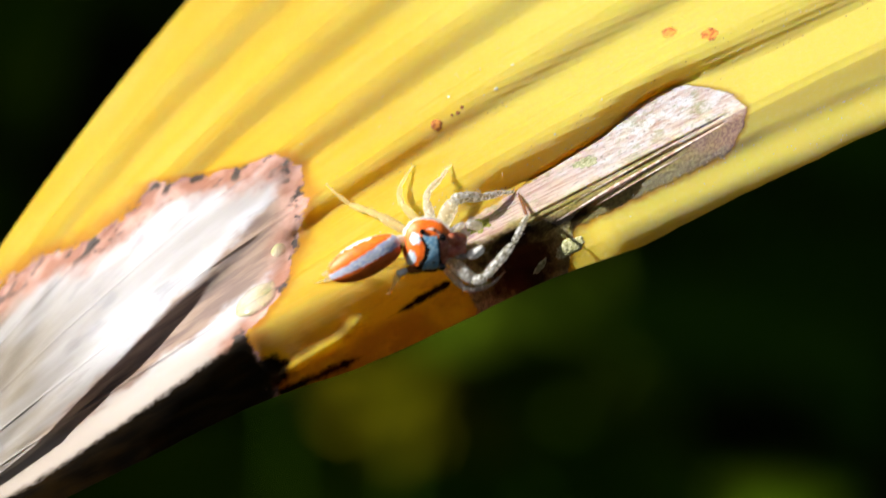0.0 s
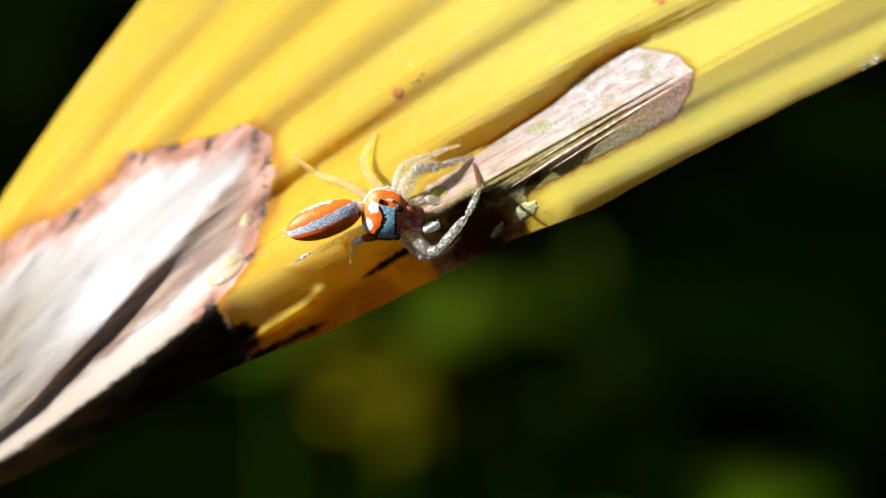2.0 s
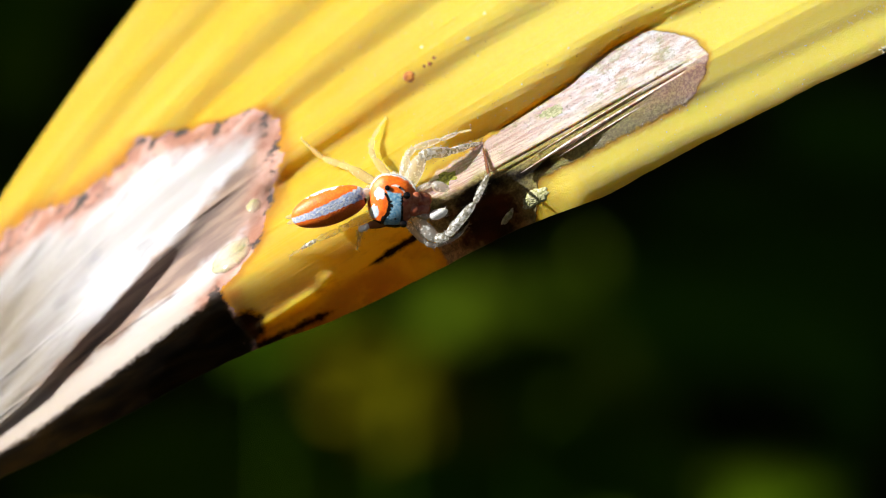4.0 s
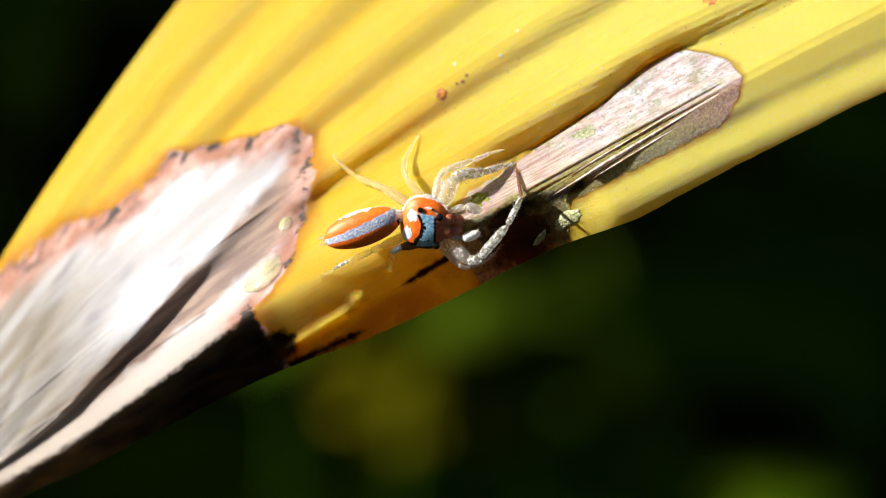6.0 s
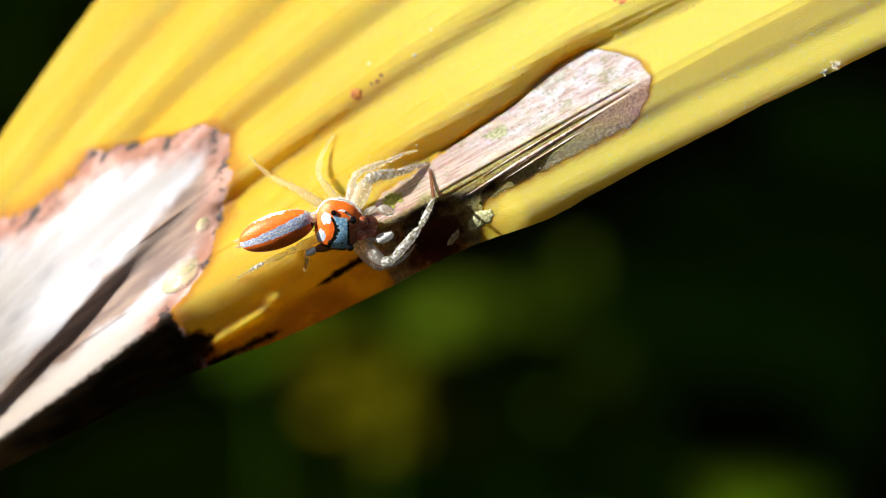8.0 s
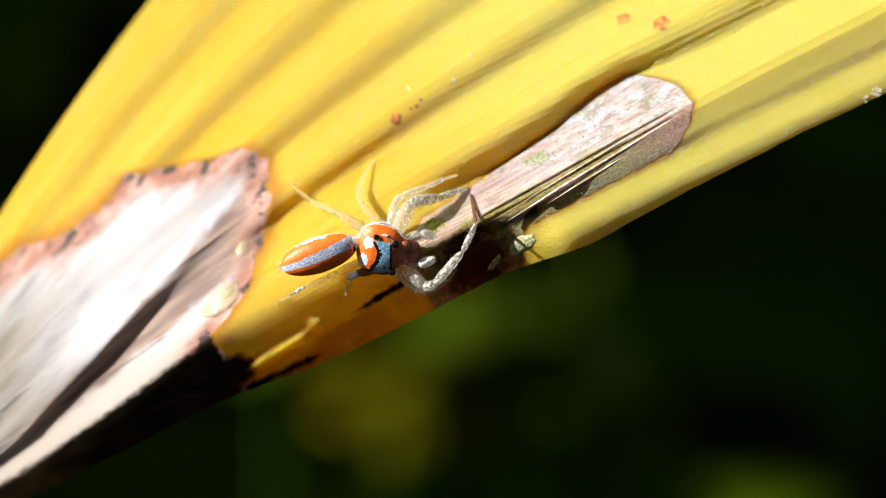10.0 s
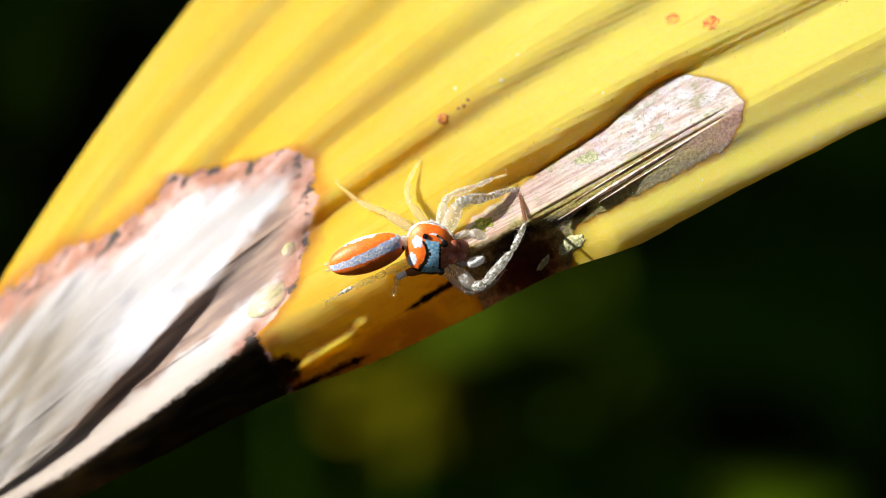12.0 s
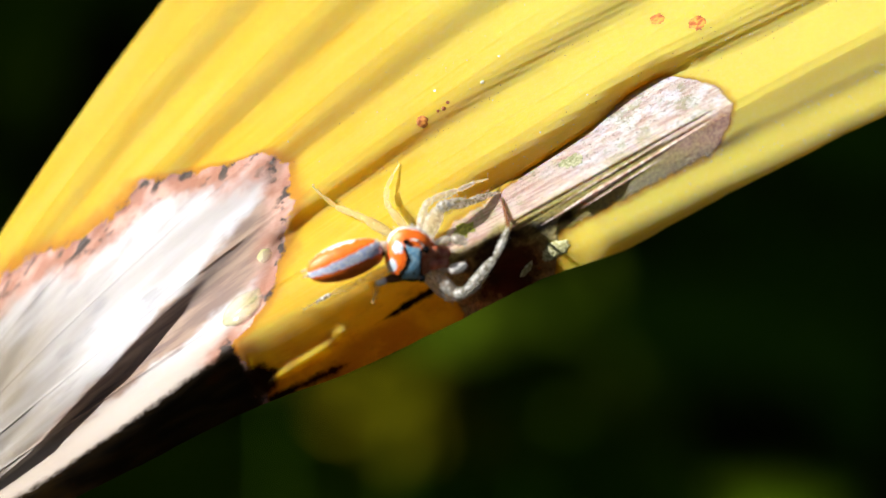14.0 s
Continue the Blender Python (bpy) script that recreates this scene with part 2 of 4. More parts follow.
    m.put("Specular IOR Level", m.math("ADD", m.remap(m.attr("rot_shade"), -0.1, 0.2, 0.75, 0.06), m.math("MULTIPLY", m.math("MULTIPLY", silver, m.math("SUBTRACT", 1.0, under)), m.remap(e, -0.05, 0.1, 0.0, 0.5))))
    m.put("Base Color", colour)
    m.put("Subsurface Weight", m.remap(d, -0.1, 0.2, 0.40, 0.05))
    m.b.inputs["Subsurface Radius"].default_value = (1.0, 0.45, 0.04)
    m.put("Subsurface Scale", 0.0011)
    m.put("Roughness", m.remap(m.math("ADD", fine, m.math("SUBTRACT", dots, 0.5)), 0.25, 0.75, 0.28, 0.46))
    dead = m.math("MAXIMUM", m.remap(d, -0.1, 0.2), m.remap(e, -0.05, 0.1))
    height = m.math("ADD", m.math("MULTIPLY", fine, m.remap(d, -0.1, 0.3, 0.6, 0.12)), m.math("MULTIPLY", dots, m.remap(s, -2.0, 10.0, 1.0, 2.2)))
    height = m.math("ADD", height, m.math("MULTIPLY", m.math("ADD", m.math("MULTIPLY", fibre, 1.1), m.math("MULTIPLY", m.noise(m.scaled(g, 9, 12, 2), 1.0, 4, 0.75), 2.6)), m.remap(e, -0.05, 0.1)))
    m.bump(height, 0.00008, 0.8)
    rot_shaded = m.remap(m.math("ADD", m.attr("rot_shade"), rag2), 0.0, 0.28)
    glow = m.mix(m.math("MAXIMUM", stained, rimmed), (0.99, 0.76, 0.006), (0.72, 0.42, 0.004))     # light that has passed through turns amber
    glow = m.mix(m.math("MAXIMUM", dead, rot_shaded), m.mix(0.12, glow, colour), colour)
    m.translucent(glow, m.math("MULTIPLY", m.remap(dead, 0, 1, 1.0, 0.1), m.remap(s, 0.0, 9.0, 0.64, 0.50)))
    return m.m


def shell(name, c1, c2, rough, scale, bump=0.00003, spec=0.5, trans=0.0, metal=0.0):
    """Two-tone mottled surface of a living thing, scale in cells a metre."""
    m = Mat(name, rough, metal, spec)
    v = m.coords("Object")
    n = m.noise(v, scale, 4)
    big = m.noise(v, scale * 0.2, 2)
    c = m.mix(m.remap(n, 0.35, 0.65), c1, c2)
    c = m.mix(m.remap(big, 0.4, 0.7, 0, 0.35), c, tuple(x * 0.6 for x in c1))
    m.put("Base Color", c)
    m.bump(m.math("ADD", n, m.cells(v, scale * 1.5)), bump, 0.45)
    if trans:
        m.translucent(c, trans)
    return m.m


LEAF = leaf_skin()
DARK_LEAF = shell("undergrowth_leaf", (0.030, 0.087, 0.004), (0.070, 0.154, 0.006), 0.6, 60, 0.0008, 0.02, trans=0.3)
FRESH_LEAF = shell("fresh_leaf", (0.037, 0.090, 0.002), (0.068, 0.115, 0.003), 0.6, 60, 0.0008, 0.02, trans=0.35)
OLIVE_LEAF = shell("olive_leaf", (0.087, 0.094, 0.002), (0.159, 0.139, 0.003), 0.6, 60, 0.0008, 0.02, trans=0.35)
DEEP_LEAF = shell("deep_shade_leaf", (0.037, 0.068, 0.002), (0.065, 0.100, 0.004), 0.6, 60, 0.0008, 0.02, trans=0.3)
STEM = shell("stem", (0.10, 0.12, 0.03), (0.20, 0.19, 0.06), 0.5, 200, 0.0003)
BARK = shell("bark", (0.05, 0.038, 0.025), (0.11, 0.085, 0.06), 0.85, 60, 0.003, 0.2)
SOIL = shell("soil", (0.010, 0.009, 0.004), (0.022, 0.020, 0.008), 0.9, 40, 0.004, 0.0)


# ---- mesh helpers ----
def mesh_of(name, verts, faces, mats, smooth=True):
    me = bpy.data.meshes.new(name)
    me.from_pydata(verts, [], faces)
    for x in mats if isinstance(mats, (list, tuple)) else [mats]:
        me.materials.append(x)
    if smooth:
        me.shade_smooth()
    me.update()
    return me


def part(name, me, parent, label=""):
    ob = new(name, me)
    ob.parent = parent
    return tagged(ob, label)


def step(x, a, b):
    t = np.clip((x - a) / (b - a), 0, 1)
    return t * t * (3 - 2 * t)


# ---- the palm leaf: s runs along it, h across it, in millimetres ----
ALONG = np.array((0.902, 0.432))       # in the view's right and up
ACROSS = np.array((-0.432, 0.902))
ORIGIN = np.array((-1.43, -0.54))
VALLEYS = (0.190, 0.352, 0.503, 0.680, 0.885, 1.115)


def width(s):
    return 29.7 * np.tanh((np.maximum(s, -30.0) + 30.13) / 46.4) * (1 - 0.9 * step(s, 34, 66))


def crest(s):
    return sum(crest_line(s + k) for k in (-1.2, -0.6, 0.0, 0.6, 1.2)) / 5


def crest_line(s):
    return np.interp(s, (-30, -17, -12, -7.4, -0.5, 1.8, 4.5, 17, 40), (0.0, 0.8, 1.6, 2.5, 2.65, 1.98, 2.08, 2.7, 3.2))


def soft(x, k=0.16):
    return 0.5 * (x + np.sqrt(x * x + k * k))


def wave(a, b, seed, n=6):
    """Smooth uneven relief, about -1 to 1."""
    r = np.random.RandomState(seed)
    out = np.zeros_like(a)
    for i in range(n):
        f = 0.6 * 1.5 ** i
        out += np.sin(a * f * r.uniform(0.6, 1.4) + b * f * r.uniform(-1.2, 1.2) + r.uniform(0, 6.3)) / 1.35 ** i
    return out / 3.0


def inside_withered(s, h):
    edge = np.interp(h, (0.3, 2.5, 3.3, 4.8, 6.4, 8.15, 9.0, 9.3, 10.2, 14), (-7.05, -7.3, -5.6, -4.0, -2.85, -2.3, -3.0, -5.0, -8.0, -22))
    top = np.interp(s, (-30, -18, -13.3, -12, -9.6, -8.0, -5.2, -3.0), (6.0, 8.6, 9.4, 9.1, 9.4, 10.2, 9.4, 9.1))
    return np.minimum(edge - s, top - h)


def inside_scorched(s, h, w):
    low = np.interp(s, (0, 5.0, 6.0, 14), (-1.0, -1.0, 0.95, 1.15))
    end = 14.3 - 0.5 * (h - 2.9) ** 2
    return np.minimum(np.minimum((s - 1.3) * 0.6, end - s), np.minimum(strip_top(s) - h, (h - low)))


def strip_top(s):
    return np.interp(s, (1.3, 2.7, 4.7, 6.1, 9.1, 11.2, 12.6, 14.3), (2.6, 3.1, 3.35, 3.62, 4.03, 4.62, 4.75, 4.3))


def relief(s, h):
    """Height of the leaf towards the lens."""
    w, c = width(s), crest(s)
    q = h / w
    q = q - (strip_top(np.clip(s, 6, 14)) / w - 0.19) * np.exp(-((q - 0.20) / 0.05) ** 2) * step(s, 6, 9) * (1 - step(s, 14, 18))
    k = 0.16 + 0.34 * step(s, -8.5, -6.0) * (1 - step(s, -1.5, 2.5))           # a rounder fold below the spider
    z = -0.9 * soft(h - c, k) - 0.62 * soft(c - h, k)
    z -= 0.9 * (c - 2.5) * step(h - c, 0.0, 4.0)         # far from the fold the blade is one plane
    back = -soft(-s, 6.0)
    z += -0.012 * back ** 2 + 0.10 * back
    first = step(s, 0.5, 5.0)                       # the lowest valley dies out near the spider
    for i, (a, b) in enumerate(zip(VALLEYS, VALLEYS[1:])):
        p = (q - a) / (b - a)
        inn = (p >= 0) & (p < 1)
        turn = np.clip(p, 0, 1) ** 0.80
        prof = 0.5 - 0.5 * np.cos(2 * math.pi * turn)
        amp = np.interp(q, VALLEYS, (1.22, 0.88, 0.78, 0.70, 0.52, 0.0)) * step(s, -26, -4)
        amp = amp * (1 - 0.92 * step(inside_withered(s, h), -0.6, 1.2))
        if i == 0:
            amp = np.where(p < 0.42, amp * first, amp)
        z += np.where(inn, amp * (prof - 1), 0)
    low = 1.22 * first * step(s, -26, -4)
    k = np.clip((q * w - c) / (0.190 * w - c), 0, 1)
    z += np.where(q < 0.190, -low * k, 0)
    # the rolled lower margin, a small pleat of its own further up the blade
    k = step(s, 4.6, 7.5) * step(c - h, 0.0, 0.35)
    roll = sum(np.interp(h + dh, (-1.1, -0.8, -0.45, -0.1, 0.15, 0.75, 1.05, 1.20, 1.45, 2.2, 3.0), (-0.45, -0.06, 0.16, 0.26, 0.26, -0.02, -0.14, -0.17, -0.13, -0.03, 0.0)) for dh in (-0.16, -0.08, 0.0, 0.08, 0.16)) / 5
    roll = roll + 0.20 * np.exp(-((h - 1.45) / 0.42) ** 2) * (1 - 0.55 * step(s, 12.8, 15.0))
    z = z * (1 - k) + roll * k
    # splits in the scorched strip
    run = step(s, 3.5, 6.0) * (1 - step(s, 12.5, 14.5))
    for off, deep, wide in ((0.32, 0.07, 0.05), (0.02, 0.24, 0.06), (-0.22, 0.10, 0.04)):
        z -= run * deep * np.exp(-((h - c - off - 0.012 * (s - 8)) / wide) ** 2)
    # raised veins on the crests and faint ones between
    for i, (a, b) in enumerate(zip(VALLEYS, VALLEYS[1:])):
        z += 0.05 * np.exp(-(((q - a) / (b - a) - 0.44) / 0.03) ** 2)
        z += 0.075 * np.exp(-(((q - a) / (b - a) - 0.66) / 0.02) ** 2) * step(s, -2, 6)
    z += 0.016 * step(h, 3.5, 5.0) * np.sin(h * 2 * math.pi / 0.27 + 0.5 * wave(s * 0.3, h, 8)) * step(s, 2, 10)
    # a crease of the folded flank that stands up into the light
    line = 0.50 + 0.118 * (s + 6.6)
    z += 0.24 * step(s, -7.0, -6.2) * (1 - step(s, -4.2, -3.4)) * np.exp(-((h - line) / 0.19) ** 2)
    z += 0.25 * np.exp(-((s + 3.3) / 0.25) ** 2 - ((h - 1.05) / 0.2) ** 2)
    d = inside_scorched(s, h, w)
    z -= 0.05 * step(d, -0.05, 0.35) * step(s, 3, 6)
    # it has torn loose from the pleat above in two places
    tear = step(s, 5.0, 6.6) * (1 - step(s, 8.6, 9.8)) + step(s, 10.2, 11.2) * (1 - step(s, 12.4, 13.2))
    z -= 0.9 * tear * np.exp(-((h - strip_top(s) - 0.03) / 0.09) ** 2)
    # the withered tip: a broad bulge, a fold under it, and creases that run together at its point
    d = inside_withered(s, h)
    dry = step(d, 0.0, 1.8)
    top = np.interp(s, (-21, -16.6, -14.4, -12.0, -9.8, -7.5, -5.1, -4.0, -2.0), (1.0, 2.1, 2.95, 3.84, 4.76, 5.69, 6.76, 7.5, 8.6))
    dip = c + np.interp(s, (-20, -16.5, -12, -8, -5), (0.5, 0.85, 1.15, 1.40, 2.0))
    top = np.maximum(top, dip + 0.25)
    lift = np.interp(s, (-20, -16, -12, -8, -5, -3), (0.3, 0.62, 0.85, 0.78, 0.60, 0.3))
    slope = np.clip((h - dip) / (top - dip), 0, 1.5)
    rise = np.where(h < top, 0.25 * slope * step(slope, 0.0, 0.6) + 0.75 * step(slope, 0.45, 1.0), 1 - 0.9 * np.clip((h - top) / 5.0, 0, 1))
    z += dry * lift * rise * step(-s, 2.6, 6.0)
    z -= dry * 0.15 * np.exp(-((h - dip + 0.25) / 0.45) ** 2) * step(-s, 5.0, 8.0)
    fan = (h - 0.6) / np.maximum(s + 22.0, 2.0) + 0.012 * wave(s * 0.5, h * 0.5, 6)
    deep = dry * step(-s, 8.5, 13.0) * np.clip((s + 22.0) / 8.0, 0.2, 1.0)
    for at, wide, k in ((0.365, 0.040, 0.22), (0.47, 0.045, -0.40), (0.66, 0.06, 0.30), (0.79, 0.05, -0.34), (0.92, 0.05, 0.22), (0.285, 0.03, -0.20)):
        z += 0.5 * k * deep * np.exp(-((fan - at) / (1.4 * wide)) ** 2)
    z += dry * 0.10 * wave(h * 0.8 + 0.12 * s, s * 0.25, 5, 4)
    z -= 0.10 * step(d, -0.1, 0.3)
    z += 0.05 * wave(h * 0.8, s * 0.5, 2)
    return z


def on_leaf(u, v):
    """(s, h) of a place in the view's axes."""
    p = np.array((u, v)) - ORIGIN
    return float(p @ ALONG), float(p @ ACROSS)


def surface(u, v):
    s, h = on_leaf(u, v)
    return float(relief(np.array([s]), np.array([h]))[0])


def hem(s):
    """How far the uneven lower margin hangs below the blade's straight edge."""
    return sum(hem_line(s + k) for k in (-1.0, -0.5, 0.0, 0.5, 1.0)) / 5


def hem_line(s):
    return np.interp(s, (-16, -13, -9, -6.7, -3.2, -0.7, 1.8, 3.2, 5.0, 7.9, 10.4, 13, 16, 30), (0.35, 0.30, 0.10, 0.22, 0.55, 0.52, 0.55, 0.32, 0.48, 0.80, 0.66, 0.56, 0.46, 0.46))


def leaf_mesh(name, lo, hi, near):
    """One pleat of the blade between two shares of its width, near: finer rows."""
    ss = np.concatenate((np.linspace(-29.8, -23, 30), np.linspace(-22.8, 26, 300), np.linspace(26.5, 66, 60)))
    n = near
    t = np.linspace(lo, hi, n)
    S, Q = np.meshgrid(ss, t, indexing="ij")
    Hh = Q * width(S) - (hem(S) * (1 - np.minimum(Q / 0.05, 1)) if lo <= 0 else 0)
    Z = relief(S, Hh)
    if lo <= 0:
        Hh = Hh + 0.05 * wave(S * 1.5, S * 0.2, 3) * (1 - np.minimum(Q / 0.05, 1))
    U = ORIGIN[0] + S * ALONG[0] + Hh * ACROSS[0]
    V = ORIGIN[1] + S * ALONG[1] + Hh * ACROSS[1]
    front = np.stack([U, V, Z], -1).reshape(-1, 3)
    back = front - np.array((0, 0, 0.16))                                    # the blade is 0.16 thick
    ns = len(ss)
    idx = np.arange(ns * n).reshape(ns, n)
    F = np.stack([idx[:-1, :-1], idx[1:, :-1], idx[1:, 1:], idx[:-1, 1:]], -1).reshape(-1, 4)
    rim = np.concatenate((idx[:, 0], idx[-1, 1:], idx[-2::-1, -1], idx[0, -2::-1]))
    half, k = ns * n, len(rim)
    e = 2 * half + np.arange(k)
    R = np.stack([e[:-1], e[:-1] + k, e[1:] + k, e[1:]], -1)
    F = np.concatenate((F, F[:, ::-1] + half, R))
    P = np.concatenate((front, back, front[rim], back[rim])) * MM
    me = mesh_of(name, P.tolist(), F.tolist(), LEAF)
    spread = lambda a: np.concatenate((a, a, a[rim], a[rim]))
    at = me.attributes.new("grain", "FLOAT_VECTOR", "POINT")
    at.data.foreach_set("vector", spread(np.stack([S, Q * 17, S * 0], -1).reshape(-1, 3)).reshape(-1).astype(np.float32))
    for key, arr in (("withered", inside_withered(S, Hh)), ("scorched", inside_scorched(S, Hh, width(S))), ("rot_shade", rot_and_shade(S, Hh))):
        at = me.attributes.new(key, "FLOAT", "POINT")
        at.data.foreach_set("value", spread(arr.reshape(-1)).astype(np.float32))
    return me


def rot_and_shade(s, h):
    """Brown rot and painted-in shade below the crest: a stretch of the lower margin and the foot of the withered tip.
    """
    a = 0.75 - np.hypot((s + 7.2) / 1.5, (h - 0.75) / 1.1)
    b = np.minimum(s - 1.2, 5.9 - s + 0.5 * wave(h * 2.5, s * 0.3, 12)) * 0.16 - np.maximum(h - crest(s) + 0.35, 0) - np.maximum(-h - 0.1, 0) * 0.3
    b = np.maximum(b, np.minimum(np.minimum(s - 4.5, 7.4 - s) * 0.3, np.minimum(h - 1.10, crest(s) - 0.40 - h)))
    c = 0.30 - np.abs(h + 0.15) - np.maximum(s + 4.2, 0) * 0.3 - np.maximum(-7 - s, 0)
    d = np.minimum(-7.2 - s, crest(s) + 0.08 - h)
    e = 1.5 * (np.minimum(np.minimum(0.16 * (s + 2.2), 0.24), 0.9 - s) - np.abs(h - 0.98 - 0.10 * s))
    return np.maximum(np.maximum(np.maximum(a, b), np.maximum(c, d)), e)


def palm_leaf():
    leaf = tagged(new("palm_leaf"), "yellowing pleated palm leaf with a withered silvery tip", "leaf")
    bounds = (0.0,) + VALLEYS
    rows = (110, 60, 50, 50, 50, 40)
    for i, (a, b) in enumerate(zip(bounds, bounds[1:])):
        part("pleat", leaf_mesh("pleat", a, b, rows[i]), leaf, "folded lower margin, dead brown along its crest" if i == 0 else "")
    return leaf


leaf = palm_leaf()



def blister(u, v, ru, rv, turn, high, mat, name, parent, label, sides=20, rough=0.06):
    """A low rounded swelling lying on the blade; millimetres."""
    verts, faces = [], []
    for i in range(6):
        t = i / 5
        for j in range(sides):
            g = 2 * math.pi * j / sides
            k = math.cos(t * math.pi / 2) ** 0.7 * (1 + 2.2 * rough * noise.noise((2 * math.cos(g), 2 * math.sin(g), u)) + rough * noise.noise((6 * math.cos(g), 6 * math.sin(g), u)))
            x, y = ru * k * math.cos(g), rv * k * math.sin(g)
            a, b = u + x * math.cos(turn) - y * math.sin(turn), v + x * math.sin(turn) + y * math.cos(turn)
            verts.append(Vector((a, b, surface(a, b) - 0.02 + high * math.sin(t * math.pi / 2))) * MM)
    for i in range(5):
        for j in range(sides):
            faces.append((i * sides + j, i * sides + (j + 1) % sides, (i + 1) * sides + (j + 1) % sides, (i + 1) * sides + j))
    return part(name, mesh_of(name, verts, faces, mat), parent, label)


SPOT = shell("lesion", (0.26, 0.07, 0.02), (0.55, 0.24, 0.04), 0.5, 5000, 0.00004)
SCALE = Mat("scale_shell", 0.10, 0.0, 0.8)
SCALE.put("Base Color", SCALE.mix(SCALE.remap(SCALE.noise(SCALE.coords(), 900, 2), 0.4, 0.6), (0.50, 0.50, 0.22), (0.70, 0.68, 0.50)))
SCALE.put("Alpha", SCALE.remap(SCALE.noise(SCALE.coords(), 1300, 2), 0.35, 0.65, 0.22, 0.50))
SCALE = SCALE.m
for u, v, r, k in ((-1.58, 7.42, 0.30, 1.0), (9.35, 11.3, 0.34, 1.2), (7.90, 11.55, 0.26, 1.4), (-0.72, 7.95, 0.10, 1.0), (-0.55, 8.2, 0.08, 1.0), (-0.95, 7.85, 0.07, 1.0)):
    blister(u, v, r * k, r, 0.6, 0.034, SPOT, "leaf_spot", leaf, "small red-brown lesion", 32, 0.11)
LICHEN = shell("lichen", (0.26, 0.27, 0.10), (0.56, 0.56, 0.36), 0.8, 9000, 0.00012, 0.2)
GREY_LICHEN = shell("grey_lichen", (0.15, 0.16, 0.08), (0.36, 0.37, 0.25), 0.8, 9000, 0.00012, 0.2)
MOSS = shell("moss", (0.12, 0.13, 0.02), (0.36, 0.36, 0.06), 0.8, 11000, 0.00012, 0.2)
for u, v, a, b, turn, mat in ((3.45, 2.22, 0.62, 0.32, 0.55, LICHEN), (2.38, 1.48, 0.36, 0.13, 0.9, LICHEN), (4.20, 5.72, 0.55, 0.26, 0.4, GREY_LICHEN), (-0.10, 3.02, 0.55, 0.30, 0.6, MOSS)):
    blister(u, v, a, b, turn, 0.12 if u == 3.45 or u == 2.38 else 0.04, mat, "lichen", leaf, "crust of grey-green lichen", 40, 0.12 if u == 3.45 or u == 2.38 else 0.30)
blister(-8.75, -0.02, 1.02, 0.50, 0.70, 0.26, SCALE, "scale_shell", leaf, "translucent pale green empty scale shell")
blister(-7.90, 2.05, 0.34, 0.26, 0.75, 0.10, SCALE, "scale_shell", leaf, "translucent pale green empty scale shell")


CRUMB = shell("pale_crumb", (0.62, 0.60, 0.42), (0.88, 0.87, 0.76), 0.6, 7000, 0.00006)
for u, v, r in ((0.85, 9.02, 0.10), (-1.05, 8.70, 0.07), (1.55, 10.1, 0.07), (4.9, 8.4, 0.05), (3.0, 6.9, 0.05)):
    blister(u, v, r, r * 0.8, 0.5, 0.04, CRUMB, "crumb", leaf, "pale crumb stuck to the blade", 12, 0.2)


def fluff(s, h, size, seed):
    """A tuft of pale seed fluff caught on the margin."""
    r = random.Random(seed)
    u, v = ORIGIN + s * ALONG + h * ACROSS
    root = Vector((u, v, surface(u, v)))
    hairs = [limb(root, root + Vector((r.gauss(0, 1), r.gauss(0, 1), abs(r.gauss(0, 1)))) * size, 0.020, 0.008, 0, sides=4, rings=2) for _ in range(60)]
    part("seed_fluff", mesh_of("seed_fluff", *joined(*hairs), CRUMB), leaf, "tuft of white seed fluff on the margin")


SPLINTER = shell("splintered_fibre", (0.42, 0.26, 0.20), (0.74, 0.66, 0.62), 0.55, 4000, 0.00006)


def splinter(s0, h0, s1, h1, wide, lift):
    """A torn fibre of the scorched strip that stands off its crest, pointed at its free end."""
    verts, faces = [], []
    n = 40
    for i in range(n + 1):
        t = i / n
        s, h = s0 + (s1 - s0) * t, h0 + (h1 - h0) * t
        w = wide * min(1.0, t * 3.0) * (1 + 0.2 * math.sin(9 * t + s0)) * (1 - 0.6 * max(0, t - 0.7) / 0.3) + 0.006
        z = float(relief(np.array([s]), np.array([h]))[0])
        up = lift * (1 - t) ** 1.2 - 0.06 * t
        for dh, dz in ((-w, -0.03), (0, 0.05), (w, 0.0), (0, -0.07)):
            p = ORIGIN + s * ALONG + (h + dh) * ACROSS
            verts.append(Vector((p[0], p[1], z + up + dz)) * MM)
    for i in range(n):
        for j in range(4):
            faces.append((i * 4 + j, i * 4 + (j + 1) % 4, (i + 1) * 4 + (j + 1) % 4, (i + 1) * 4 + j))
    faces += [(0, 1, 2, 3), tuple(range(4 * n, 4 * n + 4))]
    part("splinter", mesh_of("splinter", verts, faces, SPLINTER), leaf, "pale torn fibre of the dead strip")


splinter(5.5, 1.50, 13.2, 2.28, 0.075, 0.14)
splinter(6.4, 1.92, 12.6, 2.52, 0.035, 0.15)
splinter(7.2, 1.42, 12.0, 1.90, 0.040, 0.07)


